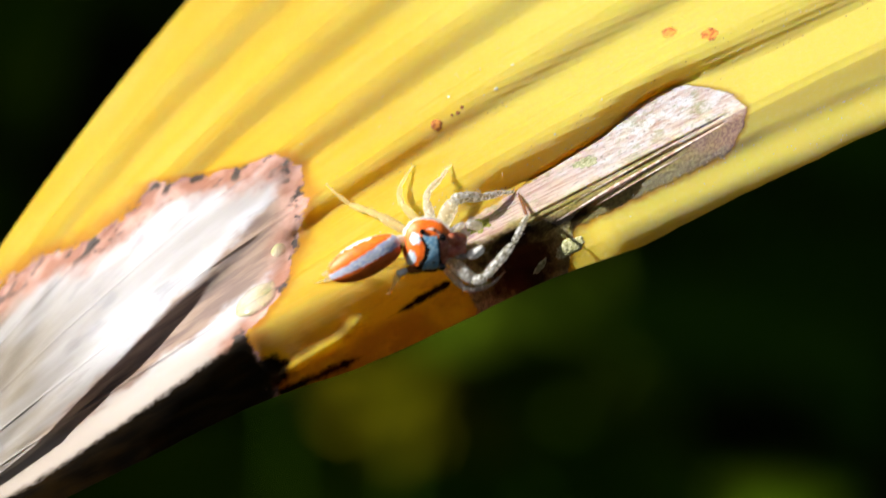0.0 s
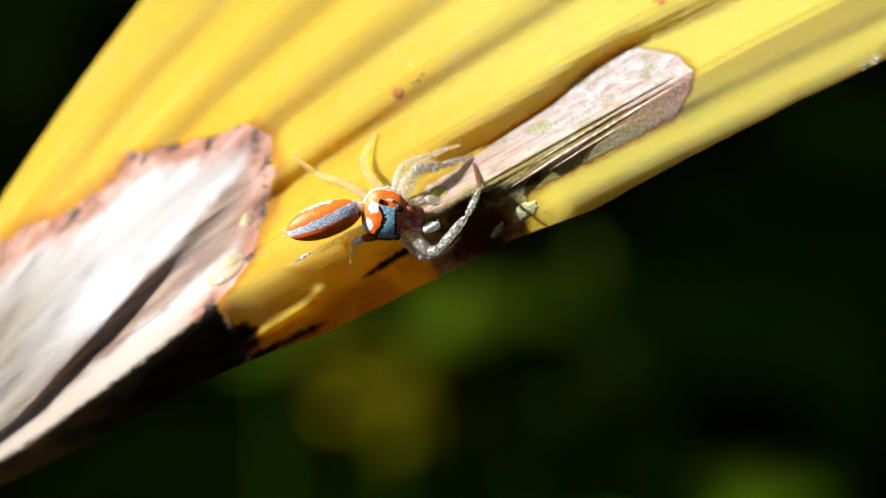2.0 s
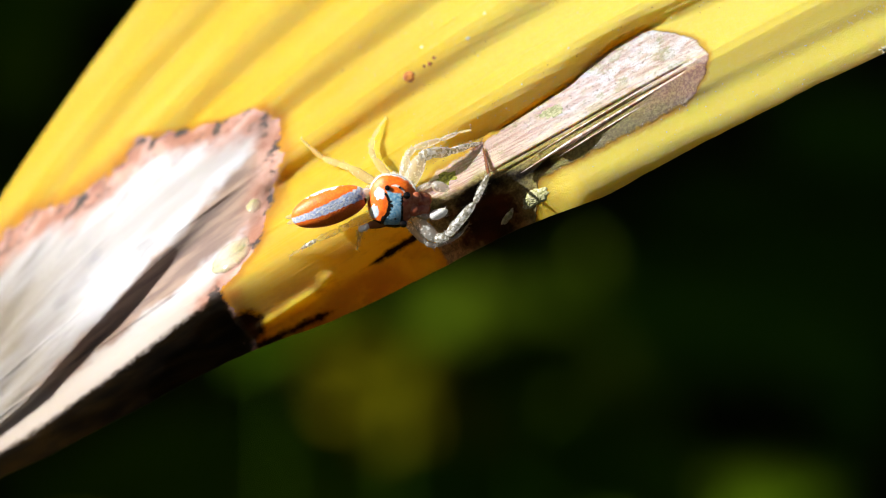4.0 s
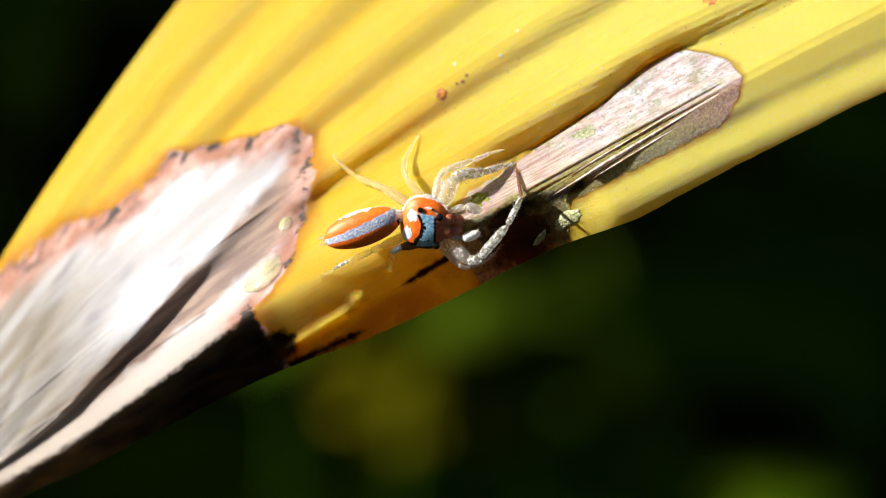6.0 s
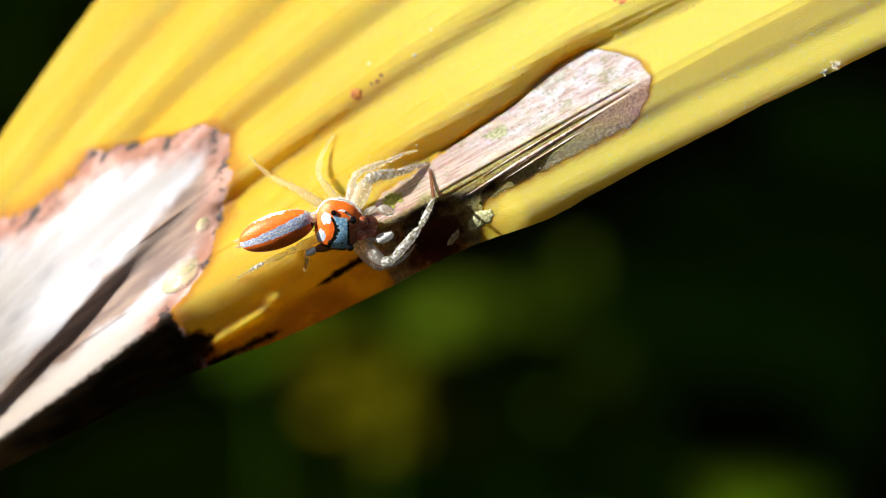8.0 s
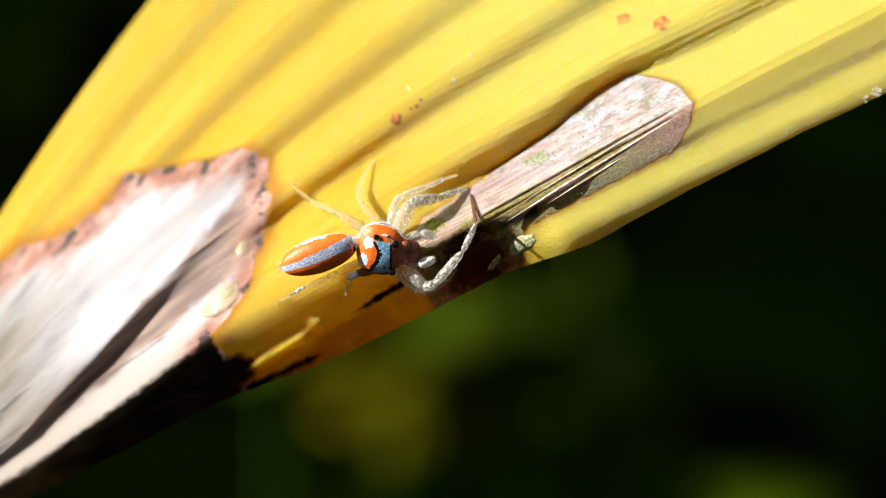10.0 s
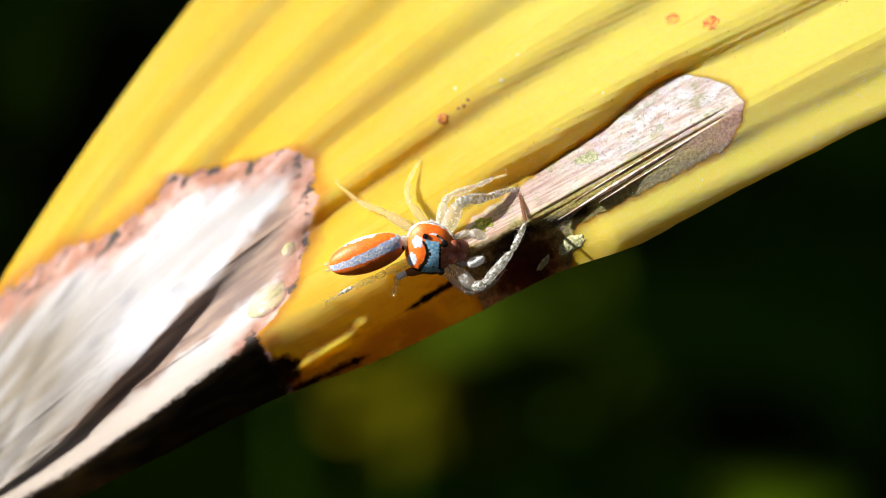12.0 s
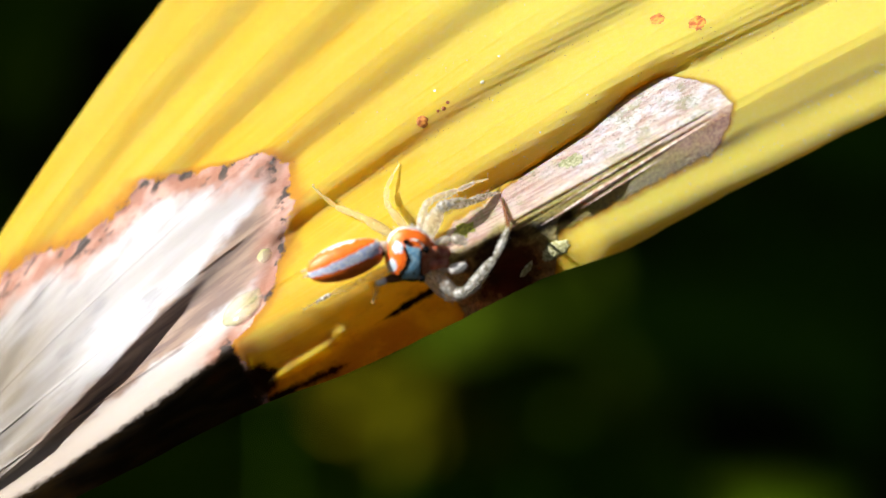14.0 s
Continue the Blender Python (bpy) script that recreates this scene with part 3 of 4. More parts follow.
def grit():
    """Fine dust and pollen caught along the creases, and pale grains on the blade."""
    r = random.Random(4)
    for name, mat, count, label in (("dust", SPOT, 260, "dark dust specks along the creases"), ("pollen", WHITE, 420, "pale pollen grains")):
        pieces = []
        for _ in range(count):
            s = r.uniform(-3, 26)
            if name == "dust":
                q = r.choice((0.19, 0.19, 0.352, 0.503, 0.36, 0.243)) + r.gauss(0, 0.004)
            else:
                q = r.choice((r.uniform(0.2, 0.6), 0.205 + abs(r.gauss(0, 0.016)), r.uniform(-0.01, 0.05), 0.052 + r.gauss(0, 0.004)))
                s = max(s, r.uniform(6.5, 26)) if q < 0.12 else s
            h = q * float(width(np.array(s)))
            u, v = ORIGIN + s * ALONG + h * ACROSS
            a = Vector((u, v, surface(u, v) - 0.01))
            k = r.uniform(0.012, 0.03) * (1.0 if name == "dust" else 1.15)
            pieces.append(limb(a, a + Vector((r.uniform(-1, 1) * k, r.uniform(-1, 1) * k, k * 1.8)), k, k * 0.8, 0, sides=5, rings=2))
        tagged(part(name, mesh_of(name, *joined(*pieces), mat), leaf, label), kind="stuff")



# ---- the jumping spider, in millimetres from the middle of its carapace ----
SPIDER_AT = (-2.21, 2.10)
ORANGE = shell("orange_scales", (0.82, 0.115, 0.008), (0.93, 0.21, 0.012), 0.45, 14000, 0.000015)
BLUE = shell("blue_scales", (0.12, 0.42, 0.72), (0.55, 0.80, 0.95), 0.28, 13000, 0.00004, 0.8, metal=0.25)
LILAC = shell("lilac_scales", (0.36, 0.48, 0.80), (0.88, 0.91, 0.97), 0.28, 11000, 0.00004, 0.8, metal=0.2)
FROST = shell("frosted_scales", (0.42, 0.58, 0.76), (0.76, 0.84, 0.92), 0.35, 15000, 0.00004, 0.7, metal=0.15)
WHITE = shell("white_scales", (0.70, 0.70, 0.66), (0.86, 0.86, 0.86), 0.45, 12000, 0.00004)
BLACK = shell("black_cuticle", (0.008, 0.007, 0.006), (0.02, 0.015, 0.012), 0.25, 9000, 0.00002)
RUST = shell("rust_cuticle", (0.46, 0.10, 0.045), (0.62, 0.22, 0.11), 0.10, 5000, 0.00001, 0.9, trans=0.2)
def glassy(name, tint, clear, rough, flecks=0.0, milk=0.2, size=8500, solid=1.0):
    """Translucent limb skin with a wet gloss, and scattered white flecks that colour in scales and glints."""
    m = Mat(name, rough, 0.0, 0.8)
    v = m.coords("Object")
    n = m.noise(v, 2600, 4)
    f = m.remap(m.noise(v, size, 3, 0.6), 0.60 - flecks, 0.66 - flecks)
    c = m.mix(f, tint, (0.90, 0.91, 0.92))
    m.put("Base Color", c)
    m.put("IOR", 1.28)
    m.put("Alpha", m.remap(f, 0, 1, solid, 1.0))
    m.put("Metallic", m.remap(f, 0, 1, 0.0, 0.25))
    m.put("Transmission Weight", m.remap(f, 0, 1, clear, 0.1))
    m.bump(m.math("ADD", n, m.math("ADD", f, m.noise(v, 16000, 2))), 0.00004, 0.7)
    m.translucent(c, m.remap(f, 0, 1, milk, 0.35))
    return m.m


CLEAR = glassy("clear_leg_skin", (0.96, 0.95, 0.88), 0.75, 0.07, 0.05, 0.22, 6000, 0.66)
PALE = glassy("pale_leg_skin", (0.97, 0.92, 0.66), 0.75, 0.10, -0.01, 0.40, 9000, 0.46)
SILVER = glassy("silver_leg_scales", (0.58, 0.56, 0.44), 0.70, 0.08, 0.12, 0.22, 7000, 0.70)
GHOST = glassy("faint_leg_skin", (0.90, 0.84, 0.60), 0.85, 0.08, -0.02, 0.2, 7000, 0.28)
AMBER = glassy("amber_foot_skin", (0.30, 0.13, 0.07), 0.35, 0.15, -0.08, 0.2, 6000, 0.85)
EYE = Mat("eye", 0.04, 0.0, 0.9)
EYE.put("Base Color", (0.006, 0.004, 0.003))
EYE = EYE.m


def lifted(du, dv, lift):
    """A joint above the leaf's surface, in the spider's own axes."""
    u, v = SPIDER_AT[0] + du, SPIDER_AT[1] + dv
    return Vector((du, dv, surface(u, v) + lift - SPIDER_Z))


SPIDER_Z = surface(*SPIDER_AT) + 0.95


def frame_along(a, b):
    z = (b - a).normalized()
    x = Vector((0, 0, 1)).cross(z)
    x = x.normalized() if x.length > 1e-4 else Vector((1, 0, 0))
    return x, z.cross(x), z


def limb(a, b, r0, r1, belly, flat=1.0, sides=12, rings=9, seed=0, uneven=0.04):
    """A closed, tapering, slightly swollen limb piece from a to b; millimetres in, metres out."""
    x, y, z = frame_along(a, b)
    r = random.Random(seed)
    verts, faces = [], []
    length = (b - a).length
    for i in range(rings + 1):
        t = i / rings
        cap = math.sqrt(max(0.0, 1 - (2 * t - 1) ** 6)) if 0 < i < rings else 0.12
        rad = (r0 + (r1 - r0) * t + belly * math.sin(math.pi * t)) * cap
        c = a + z * length * t
        for j in range(sides):
            g = 2 * math.pi * j / sides
            k = rad * (1 + r.uniform(-uneven, uneven))
            verts.append((c + x * k * math.cos(g) + y * k * flat * math.sin(g)) * MM)
    for i in range(rings):
        for j in range(sides):
            faces.append((i * sides + j, i * sides + (j + 1) % sides, (i + 1) * sides + (j + 1) % sides, (i + 1) * sides + j))
    faces += [tuple(range(sides))[::-1], tuple(range(rings * sides, (rings + 1) * sides))]
    return verts, faces


def bristles(a, b, rad, n, length, seed):
    """Fine hairs standing off a limb."""
    r = random.Random(seed)
    x, y, z = frame_along(a, b)
    verts, faces = [], []
    for _ in range(n):
        t, g = r.uniform(0.05, 0.95), r.uniform(0, 6.283)
        out = x * math.cos(g) + y * math.sin(g)
        root = a.lerp(b, t) + out * rad * 0.8
        tip = root + (out + z * r.uniform(0.2, 0.9)).normalized() * length * r.uniform(0.6, 1.2)
        side = z.cross(out) * 0.010
        k = len(verts)
        verts += [(root + side) * MM, (root - side) * MM, (root + z * 0.016) * MM, tip * MM]
        faces += [(k, k + 1, k + 3), (k + 1, k + 2, k + 3), (k + 2, k, k + 3)]
    return verts, faces


def joined(*pieces):
    verts, faces = [], []
    for v, f in pieces:
        k = len(verts)
        verts += v
        faces += [tuple(i + k for i in q) for q in f]
    return verts, faces


def moved(piece, m):
    return [m @ Vector(v) for v in piece[0]], piece[1]


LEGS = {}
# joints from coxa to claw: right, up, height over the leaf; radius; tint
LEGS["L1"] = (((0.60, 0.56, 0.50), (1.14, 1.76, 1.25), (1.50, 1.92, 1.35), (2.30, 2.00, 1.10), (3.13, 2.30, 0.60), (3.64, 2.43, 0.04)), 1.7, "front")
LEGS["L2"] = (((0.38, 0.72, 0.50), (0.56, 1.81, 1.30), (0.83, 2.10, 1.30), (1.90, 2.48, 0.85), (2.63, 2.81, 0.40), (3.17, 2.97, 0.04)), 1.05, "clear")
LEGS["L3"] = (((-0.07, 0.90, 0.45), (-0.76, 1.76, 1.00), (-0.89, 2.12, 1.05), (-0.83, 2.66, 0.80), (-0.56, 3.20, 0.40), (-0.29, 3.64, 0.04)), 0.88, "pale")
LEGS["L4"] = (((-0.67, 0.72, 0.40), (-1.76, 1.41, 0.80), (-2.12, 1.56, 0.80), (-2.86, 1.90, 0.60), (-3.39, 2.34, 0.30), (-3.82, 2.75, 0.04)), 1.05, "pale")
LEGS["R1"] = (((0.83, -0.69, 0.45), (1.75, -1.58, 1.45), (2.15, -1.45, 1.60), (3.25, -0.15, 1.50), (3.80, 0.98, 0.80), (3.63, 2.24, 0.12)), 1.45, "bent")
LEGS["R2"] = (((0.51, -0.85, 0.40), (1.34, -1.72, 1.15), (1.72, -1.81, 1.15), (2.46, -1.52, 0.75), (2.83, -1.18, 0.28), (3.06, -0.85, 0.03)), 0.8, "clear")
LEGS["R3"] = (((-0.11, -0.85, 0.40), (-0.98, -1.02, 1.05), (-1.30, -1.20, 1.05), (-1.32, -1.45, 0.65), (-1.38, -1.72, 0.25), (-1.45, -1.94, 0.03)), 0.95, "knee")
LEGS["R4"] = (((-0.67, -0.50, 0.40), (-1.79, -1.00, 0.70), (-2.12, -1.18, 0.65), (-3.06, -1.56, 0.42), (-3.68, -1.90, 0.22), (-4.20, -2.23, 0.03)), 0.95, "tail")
TINTS = {
    "front": (CLEAR, CLEAR, SILVER, SILVER, SILVER, SILVER),
    "clear": (CLEAR, CLEAR, CLEAR, CLEAR, CLEAR, PALE),
    "pale": (PALE, PALE, PALE, PALE, PALE, PALE),
    # the amber femur here is shadow put into the colour
    "knee": (PALE, AMBER, WHITE, GHOST, GHOST, GHOST),
    "tail": (GHOST, GHOST, GHOST, GHOST, SILVER, GHOST),
    "bent": (CLEAR, CLEAR, SILVER, SILVER, SILVER, AMBER),
}


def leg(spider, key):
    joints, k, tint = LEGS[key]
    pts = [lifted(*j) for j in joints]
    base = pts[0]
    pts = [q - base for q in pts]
    mats = TINTS[tint]
    # left coxae are coloured white for the glints on them
    ob = part("leg", mesh_of("coxa", *limb(pts[0] - pts[1].normalized() * 0.25, pts[0] + pts[1].normalized() * 0.10, 0.13 * k, 0.13 * k, 0.03, seed=1), WHITE if key[0] == "L" else mats[0]), spider,
              {"front": "stout glassy foreleg with silver scales", "clear": "glassy translucent leg", "pale": "pale translucent yellow leg", "knee": "thin leg with a femur coloured amber for shadow and a white knee", "tail": "glassy hind leg with silver scales", "bent": "stout glassy foreleg with silver scales and an amber foot"}[tint])
    ob.location = base * MM
    sizes = ((0.13, 0.13, 0.06), (0.125, 0.115, 0.02), (0.115, 0.095, 0.025), (0.085, 0.06, 0.012), (0.055, 0.025, 0.005))
    for i, (name, (r0, r1, belly)) in enumerate(zip(("femur", "patella", "tibia", "metatarsus", "tarsus"), sizes)):
        a, b = pts[i], pts[i + 1]
        along = (b - a).normalized()
        piece = limb(a - along * 0.55 * r0 * k, b + along * 0.55 * r1 * k, r0 * k, r1 * k, belly * k, seed=i)
        hair = bristles(a, b, (r0 + belly) * k, 34 if tint in ("front", "bent") else 14, 0.17, i + 7)
        part(name, mesh_of(name, *joined(piece, hair), mats[i + 1]), ob)
    return ob


def dome(cx, cy, cz, m, region, mats, nu=72, nv=40, power=2.4):
    """A rounded body; region(x, y, z) on the unit body picks each face's material."""
    verts, faces, ids = [], [], []

    def unit(i, j):
        a, b = 2 * math.pi * i / nu, math.pi * (j / nv - 0.5)
        f = lambda c: math.copysign(abs(c) ** (2 / power), c)
        return f(math.cos(b)) * f(math.cos(a)), f(math.cos(b)) * f(math.sin(a)), f(math.sin(b))

    for j in range(nv + 1):
        for i in range(nu):
            x, y, z = unit(i, j)
            verts.append(m @ (Vector((cx(x, y, z), cy(x, y, z), cz(x, y, z))) * MM))
    for j in range(nv):
        for i in range(nu):
            faces.append((j * nu + i, j * nu + (i + 1) % nu, (j + 1) * nu + (i + 1) % nu, (j + 1) * nu + i))
            ids.append(region(*unit(i + 0.5, j + 0.5)))
    return verts, faces, ids


def painted(name, made, mats, parent, label=""):
    verts, faces, ids = made
    me = mesh_of(name, verts, faces, mats)
    me.polygons.foreach_set("material_index", ids)
    return part(name, me, parent, label)


def scruff(x, y, k=9.0):
    return 0.10 * noise.noise((x * k, y * k, 3.1))


def carapace_region(x, y, z):
    """0 orange, 1 blue, 2 white, 3 black, 4 rust, 5 pale blue."""
    e = scruff(x, y)
    left = float(np.interp(y, (-0.85, -0.45, -0.10, 0.20, 0.40), (-0.22, -0.02, 0.04, -0.12, -0.30))) + e
    right = 0.32 + 0.11 * (0.44 - y) + 0.3 * e
    if z < 0.06 + e * 0.5:
        return 4 if x > 0.45 else (2 if y > -0.4 else 3)
    if z < 0.34 + e and y > -0.15 - 0.4 * x and x < 0.80:
        return 2
    if -0.95 < y < 0.42 + e and left < x < right:
        return 1
    if y < 0.34 + e and right <= x < right + 0.10:
        return 3
    if x >= right + 0.10 and y < 0.36 - 0.4 * (x - 0.6) + e:
        return 4
    if -0.95 < y < 0.30 + e and left - 0.17 - 1.3 * e < x <= left:
        return 3
    if (x + 0.54) ** 2 / 0.050 + (y - 0.24 + e) ** 2 / 0.055 < 1:
        return 5
    if (x + 0.66) ** 2 / 0.040 + (y + 0.47 + e) ** 2 / 0.070 < 1:
        return 5
    if abs(math.hypot(x - 0.05, (y - 0.18) * 1.05) - 0.50 - e * 0.5) < 0.03 and y > 0.40 and -0.1 < x < 0.55:
        return 2
    if y < -0.80:
        return 3
    return 0


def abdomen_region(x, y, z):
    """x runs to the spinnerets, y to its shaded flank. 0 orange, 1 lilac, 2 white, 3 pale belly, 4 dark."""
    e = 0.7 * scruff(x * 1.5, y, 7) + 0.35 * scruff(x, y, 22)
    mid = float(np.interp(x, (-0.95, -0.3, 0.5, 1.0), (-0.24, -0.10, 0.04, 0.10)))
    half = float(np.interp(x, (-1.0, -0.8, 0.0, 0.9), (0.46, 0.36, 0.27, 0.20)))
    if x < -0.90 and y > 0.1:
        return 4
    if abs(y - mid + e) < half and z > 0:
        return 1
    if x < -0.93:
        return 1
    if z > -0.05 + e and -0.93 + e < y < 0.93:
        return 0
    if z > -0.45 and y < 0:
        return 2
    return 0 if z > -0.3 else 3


def jumping_spider():
    spider = tagged(new("jumping_spider"), "small jumping spider with orange and blue stripes and glassy legs", "spider")
    tilt = pose(0, 0, 0, 13, 0, -8)
    made = dome(lambda x, y, z: 0.98 * x, lambda x, y, z: 1.02 * y * (1 - 0.10 * x), lambda x, y, z: (0.55 if z > 0 else 0.42) * z - 0.10 * max(0, -x - 0.4), tilt, carapace_region, None, 144, 80)
    cara = painted("carapace", made, [ORANGE, BLUE, WHITE, BLACK, RUST, FROST], spider, "orange carapace with pale blue patches and a white rim")
    for x, y, z, r in ((-0.26, 0.54, 0.48, 0.11), (0.54, 0.34, 0.42, 0.15), (-0.24, -0.70, 0.42, 0.10), (0.56, -0.84, 0.26, 0.15), (0.90, 0.26, 0.16, 0.24), (0.90, -0.26, 0.16, 0.24), (0.22, 0.62, 0.48, 0.045), (0.22, -0.66, 0.44, 0.045)):
        c = tilt @ Vector((x, y, z))
        ball = limb(c - tilt @ Vector((0, 0, r)), c + tilt @ Vector((0, 0, r)), r, r, 0, sides=18, rings=12, uneven=0)
        part("eye", mesh_of("eye", *ball, RUST if r > 0.2 else EYE), cara, "large front eye" if r > 0.2 else "")
    # white hairs fringing the carapace
    fringe = []
    for i in range(110):
        a = radians(random.uniform(-60, 250))
        p = tilt @ Vector((0.97 * math.cos(a), 1.0 * math.sin(a), 0.02 + random.uniform(-0.1, 0.12)))
        q = p + tilt @ Vector((math.cos(a), math.sin(a), random.uniform(-0.3, 0.6))) * random.uniform(0.08, 0.2)
        fringe.append(limb(p, q, 0.016, 0.006, 0, sides=4, rings=2))
    part("hair_fringe", mesh_of("hair_fringe", *joined(*fringe), WHITE), cara, "short white hairs")
    # abdomen: its own x runs back from the waist
    ax = Vector((-3.08, -1.02, 0)).normalized()
    length = 3.12
    back = Matrix.Translation((Vector((-1.02, 0.22, -0.02)) + ax * length / 2) * MM) @ Matrix.Rotation(math.atan2(ax.y, ax.x), 4, "Z") @ pose(0, 0, 0, -10, 3, 0)

    def girth(x):
        return max(0.05, (1 - 0.17 * max(0, x) ** 1.5 - 0.10 * max(0, -x)))

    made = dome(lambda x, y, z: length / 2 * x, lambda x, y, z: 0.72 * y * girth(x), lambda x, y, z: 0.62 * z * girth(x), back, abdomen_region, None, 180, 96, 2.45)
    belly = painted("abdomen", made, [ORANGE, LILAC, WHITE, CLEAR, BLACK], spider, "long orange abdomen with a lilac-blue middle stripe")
    for dy in (-0.09, 0.09):
        a = back @ (Vector((length / 2 - 0.10, dy, -0.08)) * MM) / MM
        b = back @ (Vector((length / 2 + 0.26, dy * 1.4, -0.12)) * MM) / MM
        part("spinneret", mesh_of("spinneret", *limb(a, b, 0.09, 0.04, 0.02), PALE), belly, "pale spinneret")
    a = back @ (Vector((-length / 2 - 0.22, 0, -0.05)) * MM) / MM
    b = back @ (Vector((-length / 2 + 0.2, 0, 0)) * MM) / MM
    sternum = limb(Vector((-0.55, -0.55, -0.42)), Vector((0.55, -0.72, -0.42)), 0.34, 0.30, 0.12, flat=0.8)
    arc = []
    for i in range(90):
        g = radians(-38 + 150 * i / 89)
        p = tilt @ Vector((0.99 * math.cos(g), 1.03 * math.sin(g), 0.12 + 0.04 * math.sin(3 * g)))
        q = p + tilt @ Vector((0.3 * math.cos(g + 1.3), 0.3 * math.sin(g + 1.3), 0.16)) * 0.5
        arc.append(limb(p, q, 0.020, 0.008, 0, sides=4, rings=2))
    part("brow_fringe", mesh_of("brow_fringe", *joined(*arc), WHITE), cara, "white line of hairs over the face")
    part("sternum", mesh_of("sternum", *sternum, BLACK), spider, "black underside of the front body")
    part("waist", mesh_of("waist", *joined(limb(a, b, 0.22, 0.27, 0.02), bristles(a, b, 0.24, 40, 0.14, 2)), CLEAR), spider, "narrow grey waist")
    down = []
    for i in range(150):
        x, g = random.uniform(-0.95, 0.95), radians(random.uniform(-20, 200))
        r = Vector((0, math.cos(g), math.sin(g)))
        env = math.sqrt(max(0, 1 - x * x)) * girth(x)
        p = back @ (Vector((length / 2 * x, 0.72 * r.y * env, 0.62 * r.z * env)) * MM) / MM
        q = back @ (Vector((length / 2 * x + 0.12, 0.72 * r.y * env + 0.08 * r.y, 0.62 * r.z * env + 0.08 * r.z)) * MM) / MM
        down.append(limb(p, q, 0.010, 0.004, 0, sides=3, rings=1))
    part("down", mesh_of("down", *joined(*down), WHITE), belly, "sparse pale down")
    for y in (0.20, -0.22):
        a, b = tilt @ Vector((0.85, y, 0.0)), tilt @ Vector((1.55, y * 0.8, -0.12))
        part("chelicera", mesh_of("chelicera", *limb(a, b, 0.26, 0.20, 0.07, sides=20, rings=14, uneven=0), RUST), spider, "glossy rust-brown jaw")
    for side, a, b, c in ((1, (0.95, 0.40, -0.05), (1.55, 0.62, 0.10), (2.25, 0.42, -0.12)), (-1, (0.95, -0.55, -0.10), (1.45, -0.70, 0.05), (2.20, -0.42, 0.0))):
        a, b, c = Vector(a), Vector(b), Vector(c)
        palp = part("palp", mesh_of("palp", *joined(limb(a, b, 0.11, 0.11, 0.02), bristles(a, b, 0.1, 16, 0.14, 3)), CLEAR), spider, "short hairy white palp")
        part("palp_tip", mesh_of("palp_tip", *joined(limb(b, c, 0.13, 0.10, 0.09), bristles(b, c, 0.16, 60, 0.16, 5)), WHITE if side < 0 else CLEAR), palp)
    return spider, {key: leg(spider, key) for key in LEGS}


spider, legs = jumping_spider()
grit()
fluff(21.1, -0.30, 0.16, 1)
fluff(20.6, -0.35, 0.10, 2)
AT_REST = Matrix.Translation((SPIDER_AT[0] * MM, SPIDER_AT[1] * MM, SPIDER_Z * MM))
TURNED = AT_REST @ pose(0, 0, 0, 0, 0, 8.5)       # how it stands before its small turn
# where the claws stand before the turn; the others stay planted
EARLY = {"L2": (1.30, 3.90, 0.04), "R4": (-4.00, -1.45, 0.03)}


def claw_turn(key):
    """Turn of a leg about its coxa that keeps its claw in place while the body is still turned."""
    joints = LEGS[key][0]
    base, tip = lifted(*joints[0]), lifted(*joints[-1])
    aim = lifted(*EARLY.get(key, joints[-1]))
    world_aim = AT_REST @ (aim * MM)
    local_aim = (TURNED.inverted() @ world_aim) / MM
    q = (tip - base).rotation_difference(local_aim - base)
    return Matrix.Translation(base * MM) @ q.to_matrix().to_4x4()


# ---- stalk, ground and undergrowth ----
def stalk():
    """The sheathing leaf stalk that carries the blade, off to the side."""
    top = viewed(ORIGIN[0] + 61 * ALONG[0], ORIGIN[1] + 61 * ALONG[1], -0.5)
    pts = [top - Vector((0.006, 0.0015, 0.002)), top + Vector((0.03, 0.02, 0.0)), top + Vector((0.10, 0.08, -0.14)), Vector((top.x + 0.15, top.y + 0.10, 0.2)), Vector((top.x + 0.16, top.y + 0.11, -0.05))]
    verts, faces = [], []
    n, sides = 28, 14
    for i in range(n + 1):
        t = i / n * (len(pts) - 1)
        k = min(int(t), len(pts) - 2)
        f = t - k
        p0, p1, p2, p3 = pts[max(k - 1, 0)], pts[k], pts[k + 1], pts[min(k + 2, len(pts) - 1)]
        c = 0.5 * ((2 * p1) + (p2 - p0) * f + (2 * p0 - 5 * p1 + 4 * p2 - p3) * f * f + (3 * p1 - p0 - 3 * p2 + p3) * f ** 3)
        rad = 0.0045 + 0.006 * i / n
        for j in range(sides):
            g = 6.2832 * j / sides
            verts.append(c + Vector((math.cos(g), 0.5 * math.sin(g), 0.8 * math.sin(g))) * rad * (1 + 0.05 * math.cos(5 * g)))
    for i in range(n):
        for j in range(sides):
            faces.append((i * sides + j, i * sides + (j + 1) % sides, (i + 1) * sides + (j + 1) % sides, (i + 1) * sides + j))
    tagged(new("palm_stalk", mesh_of("palm_stalk", verts, faces, STEM)), "green-brown palm stalk rising from the soil", "stalk")


stalk()


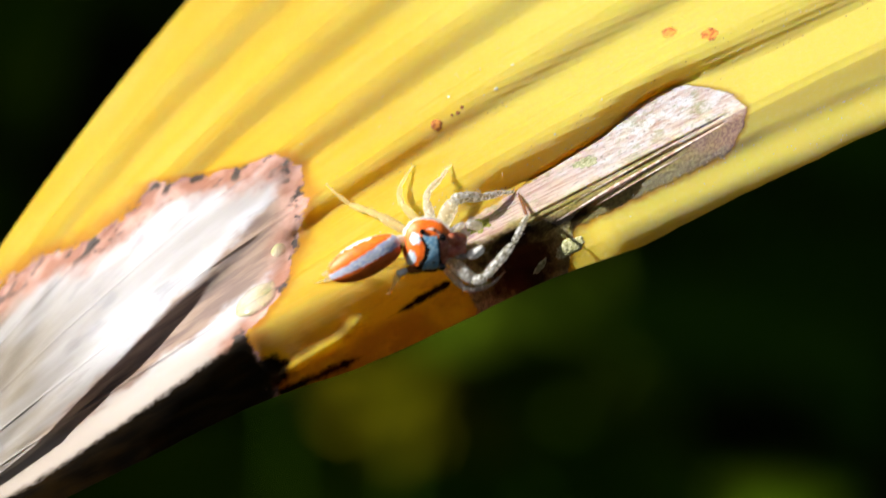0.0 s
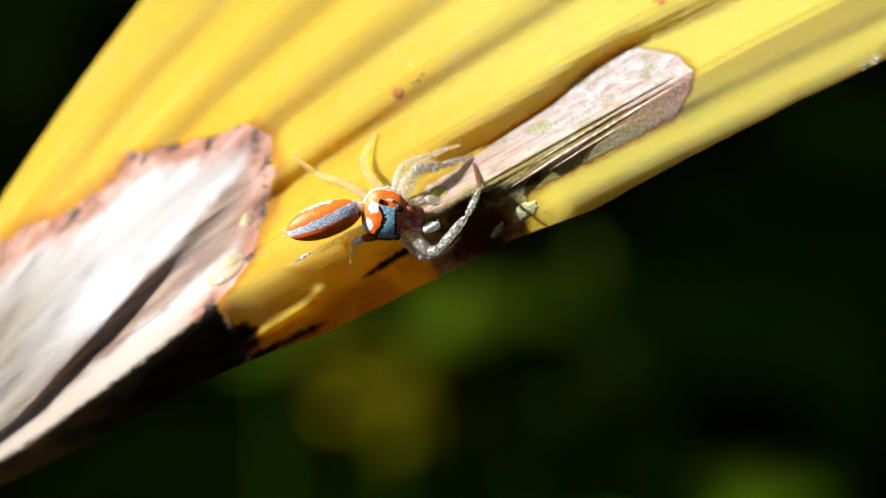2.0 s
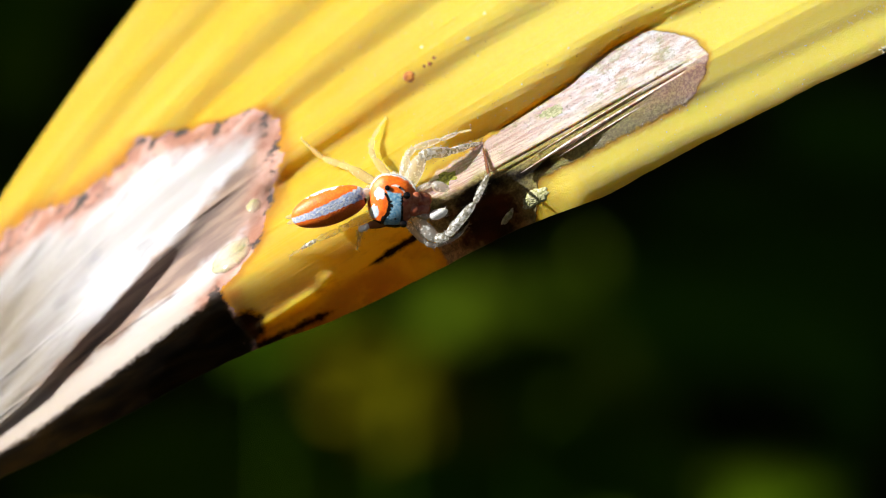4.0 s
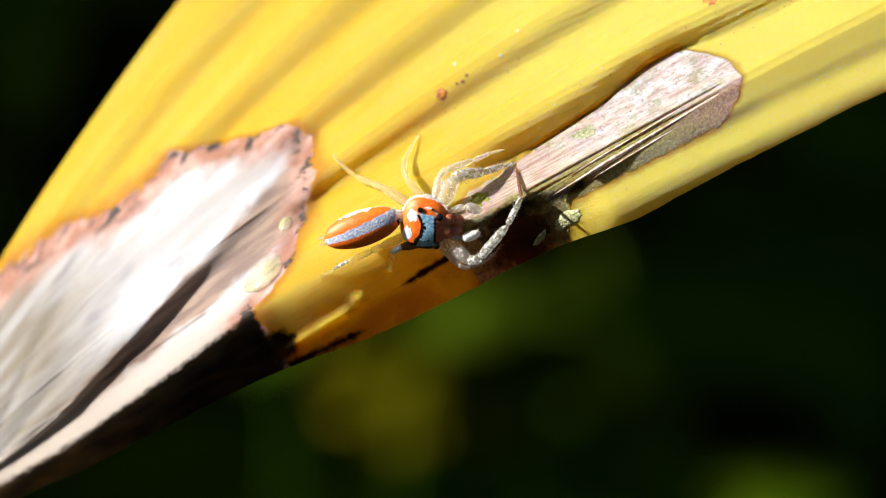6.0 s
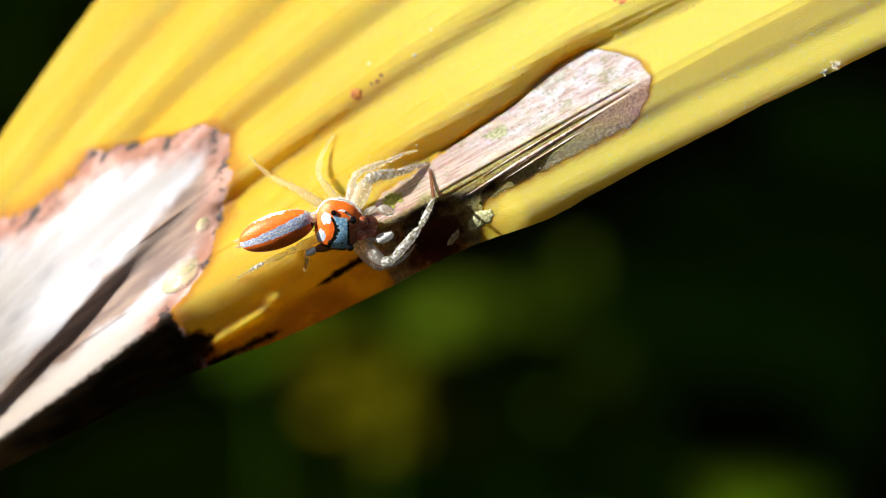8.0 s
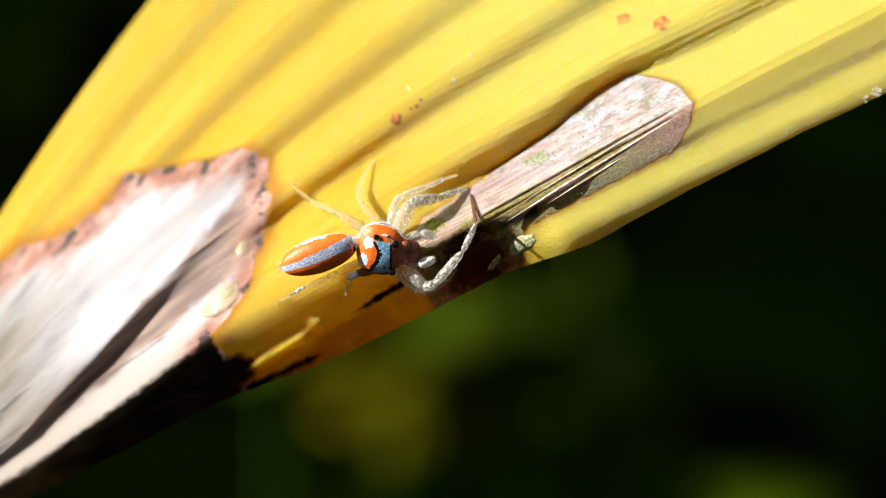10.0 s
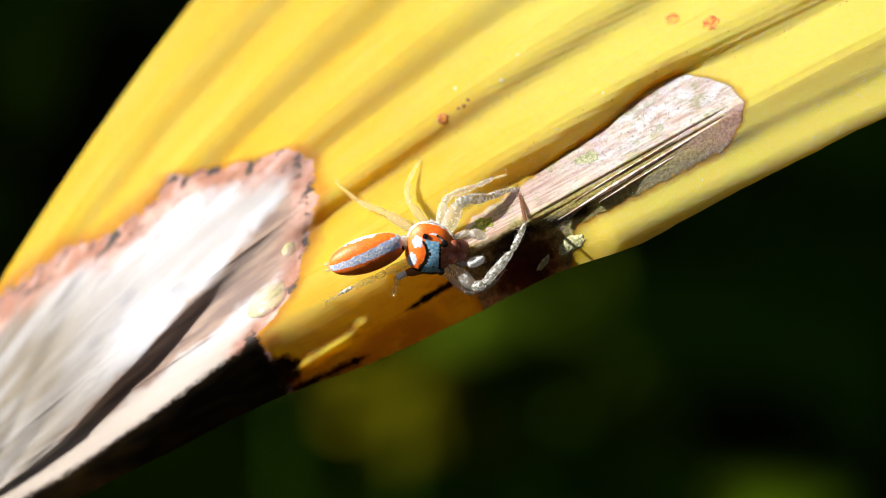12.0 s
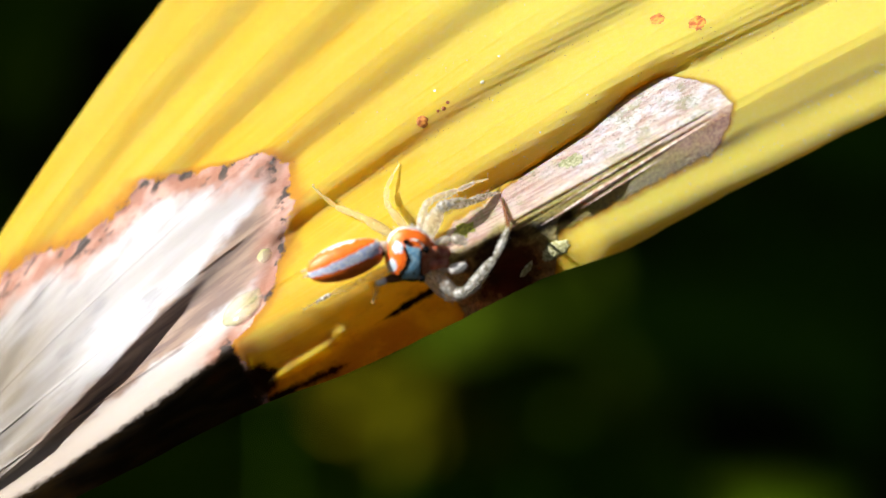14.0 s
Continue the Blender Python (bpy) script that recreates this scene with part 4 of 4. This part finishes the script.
def ground():
    r = np.concatenate((np.linspace(0, 3, 60), np.geomspace(3.1, 900, 40)))
    a = np.linspace(0, 2 * math.pi, 73)[:-1]
    R, A = np.meshgrid(r, a, indexing="ij")
    X, Y = R * np.cos(A), R * np.sin(A)
    Z = 0.03 * np.sin(X * 5 + 1) * np.cos(Y * 4) * np.exp(-R / 20) - 0.03
    P = np.stack([X, Y, Z], -1).reshape(-1, 3)
    n, k = R.shape
    faces = [(i * k + j, (i + 1) * k + j, (i + 1) * k + (j + 1) % k, i * k + (j + 1) % k) for i in range(n - 1) for j in range(k)]
    tagged(new("ground", mesh_of("ground", P.tolist(), faces, SOIL)), "dark shaded soil under the undergrowth", "ground", kind="structure")


ground()


def blade(length, wide, bend, seed):
    """One pointed, folded undergrowth leaf along +x, metres."""
    r = random.Random(seed)
    verts, faces = [], []
    n = 8
    for i in range(n + 1):
        t = i / n
        w = wide * math.sin(math.pi * min(1, t ** 0.8)) ** 0.8 + 0.0006
        z = -bend * t * t
        for k, f in ((-1, 0.16), (-0.5, 0.05), (0, 0), (0.5, 0.05), (1, 0.16)):
            verts.append((length * t, w * k, z + w * f * 1.6 + r.uniform(-1, 1) * 0.002))
    for i in range(n):
        for j in range(4):
            a = i * 5 + j
            faces.append((a, a + 5, a + 6, a + 1))
    return verts, faces


def leafage(name, lumps, count, size, seed):
    """Dense leaves filling rounded lumps (x, y, z, radius)."""
    r = random.Random(seed)
    kinds = [blade(1, 0.30, 0.35, i) for i in range(4)]
    pieces = []
    share = sum(l[3] ** 2 for l in lumps)
    for x, y, z, rad in lumps:
        for _ in range(int(count * rad * rad / share)):
            way = Vector((r.gauss(0, 1), r.gauss(0, 1), r.gauss(0, 1))).normalized()
            c = Vector((x, y, z)) + way * rad * r.uniform(0.25, 1.0) ** 0.5 * (1 + 0.25 * noise.noise(way * 2 + Vector((x, y, z))))
            c.z = max(c.z, 0.02)
            m = Matrix.LocRotScale(c, Euler((r.uniform(-0.9, 0.9), r.uniform(-0.6, 1.0), r.uniform(0, 6.28))), (size * r.uniform(0.7, 1.3),) * 3)
            pieces.append(moved(r.choice(kinds), m))
    return mesh_of(name, *joined(*pieces), DARK_LEAF)


def thicket(name, label, lumps, count, size, seed):
    tagged(new(name, leafage(name, lumps, count, size, seed)), label, "foliage", kind="stuff")


# the first one is added out of view to keep sun off the undergrowth
thicket("thicket", "dense dark green thicket added out of view to block the sun", ((-0.95, 0.66, 0.35, 0.30), (-0.95, 0.66, 0.75, 0.32), (-0.97, 0.66, 1.15, 0.32), (-1.0, 0.68, 1.5, 0.30), (-1.15, 0.86, 0.45, 0.45), (-1.20, 0.92, 1.05, 0.45), (-1.25, 1.40, 0.70, 0.60), (-1.15, 1.95, 0.75, 0.60), (-1.25, 1.45, 1.45, 0.50), (-1.05, 0.78, 0.20, 0.36), (-1.3, 2.4, 0.6, 0.5)), 4300, 0.13, 1)
thicket("far_thicket", "deep shaded green thicket closing the view", ((-0.6, 2.4, 0.5, 0.6), (0.2, 2.5, 0.6, 0.7), (1.0, 2.4, 0.5, 0.6), (0.6, 2.7, 1.2, 0.6), (-0.3, 2.7, 1.2, 0.6), (1.7, 2.2, 0.4, 0.5)), 2200, 0.17, 3)


# unseen tree, added only so that its crown darkens the background
def shade_tree(x, y):
    tree = tagged(new("shade_tree"), "small dark-leaved tree added out of view to shade the undergrowth", "tree")
    tree.location = (x, y, 0)
    pts = [Vector(q) for q in ((0, 0, -0.08), (0.03, -0.05, 0.6), (-0.05, -0.15, 1.2), (-0.12, -0.25, 1.9))]
    trunk = [moved(limb(a, b, r0, r1, 0, rings=6), Matrix.Scale(1000, 4)) for a, b, r0, r1 in zip(pts, pts[1:], (0.05, 0.042, 0.034), (0.044, 0.036, 0.02))]
    for a, b in (((-0.05, -0.15, 1.2), (-0.6, -0.5, 1.9)), ((-0.05, -0.15, 1.2), (0.5, -0.3, 1.95)), ((-0.08, -0.2, 1.5), (0.1, -0.8, 2.0))):
        trunk.append(moved(limb(Vector(a), Vector(b), 0.022, 0.008, 0, rings=5), Matrix.Scale(1000, 4)))
    part("trunk", mesh_of("trunk", *joined(*trunk), BARK), tree)
    part("crown", leafage("crown", ((-0.1, -0.3, 2.1, 0.5), (-0.65, -0.5, 2.0, 0.42), (0.5, -0.3, 2.05, 0.45), (0.1, -0.85, 2.1, 0.4)), 1100, 0.17, 2), tree)


shade_tree(0.35, 2.05)


def understory_plant(x, y, z_top, seed, count, size, mat, label, spread=0.4):
    """A low broad-leaved plant."""
    r = random.Random(seed)
    plant = tagged(new("understory_plant"), label, "plant", "plants in the undergrowth")
    plant.location = (x, y, -0.04)
    top = Vector((0, 0, z_top + 0.04))
    part("stem", mesh_of("stem", *moved(limb(Vector((0, 0, -0.02)), top, 0.0016, 0.0008, 0), Matrix.Scale(1000, 4)), DARK_LEAF), plant)
    for i in range(count):
        a = i * 2.4 + r.uniform(-0.3, 0.3)
        m = Matrix.Translation(top * r.uniform(1 - spread, 1.0)) @ Euler((r.uniform(-0.2, 0.2), r.uniform(-0.5, 0.25), a)).to_matrix().to_4x4()
        part("leaf", mesh_of("leaf", *moved(blade(size * r.uniform(0.8, 1.3), size * 0.28, size * 0.4, i), m), mat), plant)
    return plant


YELLOWING, SHADED, YOUNG = "low plant with yellowing olive leaves in the shade", "low dark green broad-leaved plant in deep shade", "low fresh green broad-leaved plant in the shade"
for i, (x, y, z, n, size, mat, label, spread) in enumerate((
        (-0.009, 0.40, 0.349, 16, 0.0150, OLIVE_LEAF, YELLOWING, 0.04), (-0.031, 0.41, 0.357, 6, 0.017, FRESH_LEAF, YOUNG, 0.04), (-0.080, 0.38, 0.322, 6, 0.045, OLIVE_LEAF, YELLOWING, 0.4),
        (0.044, 0.40, 0.310, 5, 0.030, FRESH_LEAF, YOUNG, 0.1), (-0.11, 0.62, 0.40, 5, 0.07, FRESH_LEAF, YOUNG, 0.4), (0.02, 0.80, 0.10, 7, 0.10, DARK_LEAF, SHADED, 0.4),
        (-0.05, 0.60, 0.20, 7, 0.09, FRESH_LEAF, YOUNG, 0.4), (0.12, 0.95, 0.10, 6, 0.10, DARK_LEAF, SHADED, 0.4), (0.016, 0.42, 0.350, 7, 0.030, DEEP_LEAF, SHADED, 0.06))):
    understory_plant(x, y, z, i + 20, n, size, mat, label, spread)


def motions():
    hold = [(t, Matrix.Translation(PLACE) @ VIEW.to_4x4() @ pose(0, 0, 0, a, b, c)) for t, a, b, c in SWAY]
    walk(leaf, hold)
    walk(spider, [(t, m @ (TURNED if t < 1.85 else AT_REST)) for t, m in hold])
    for key, ob in legs.items():
        base = Matrix.Translation(lifted(*LEGS[key][0][0]) * MM)
        walk(ob, [(0, claw_turn(key)), (1.8, claw_turn(key)), (1.9, base), (SECONDS, base)])


motions()
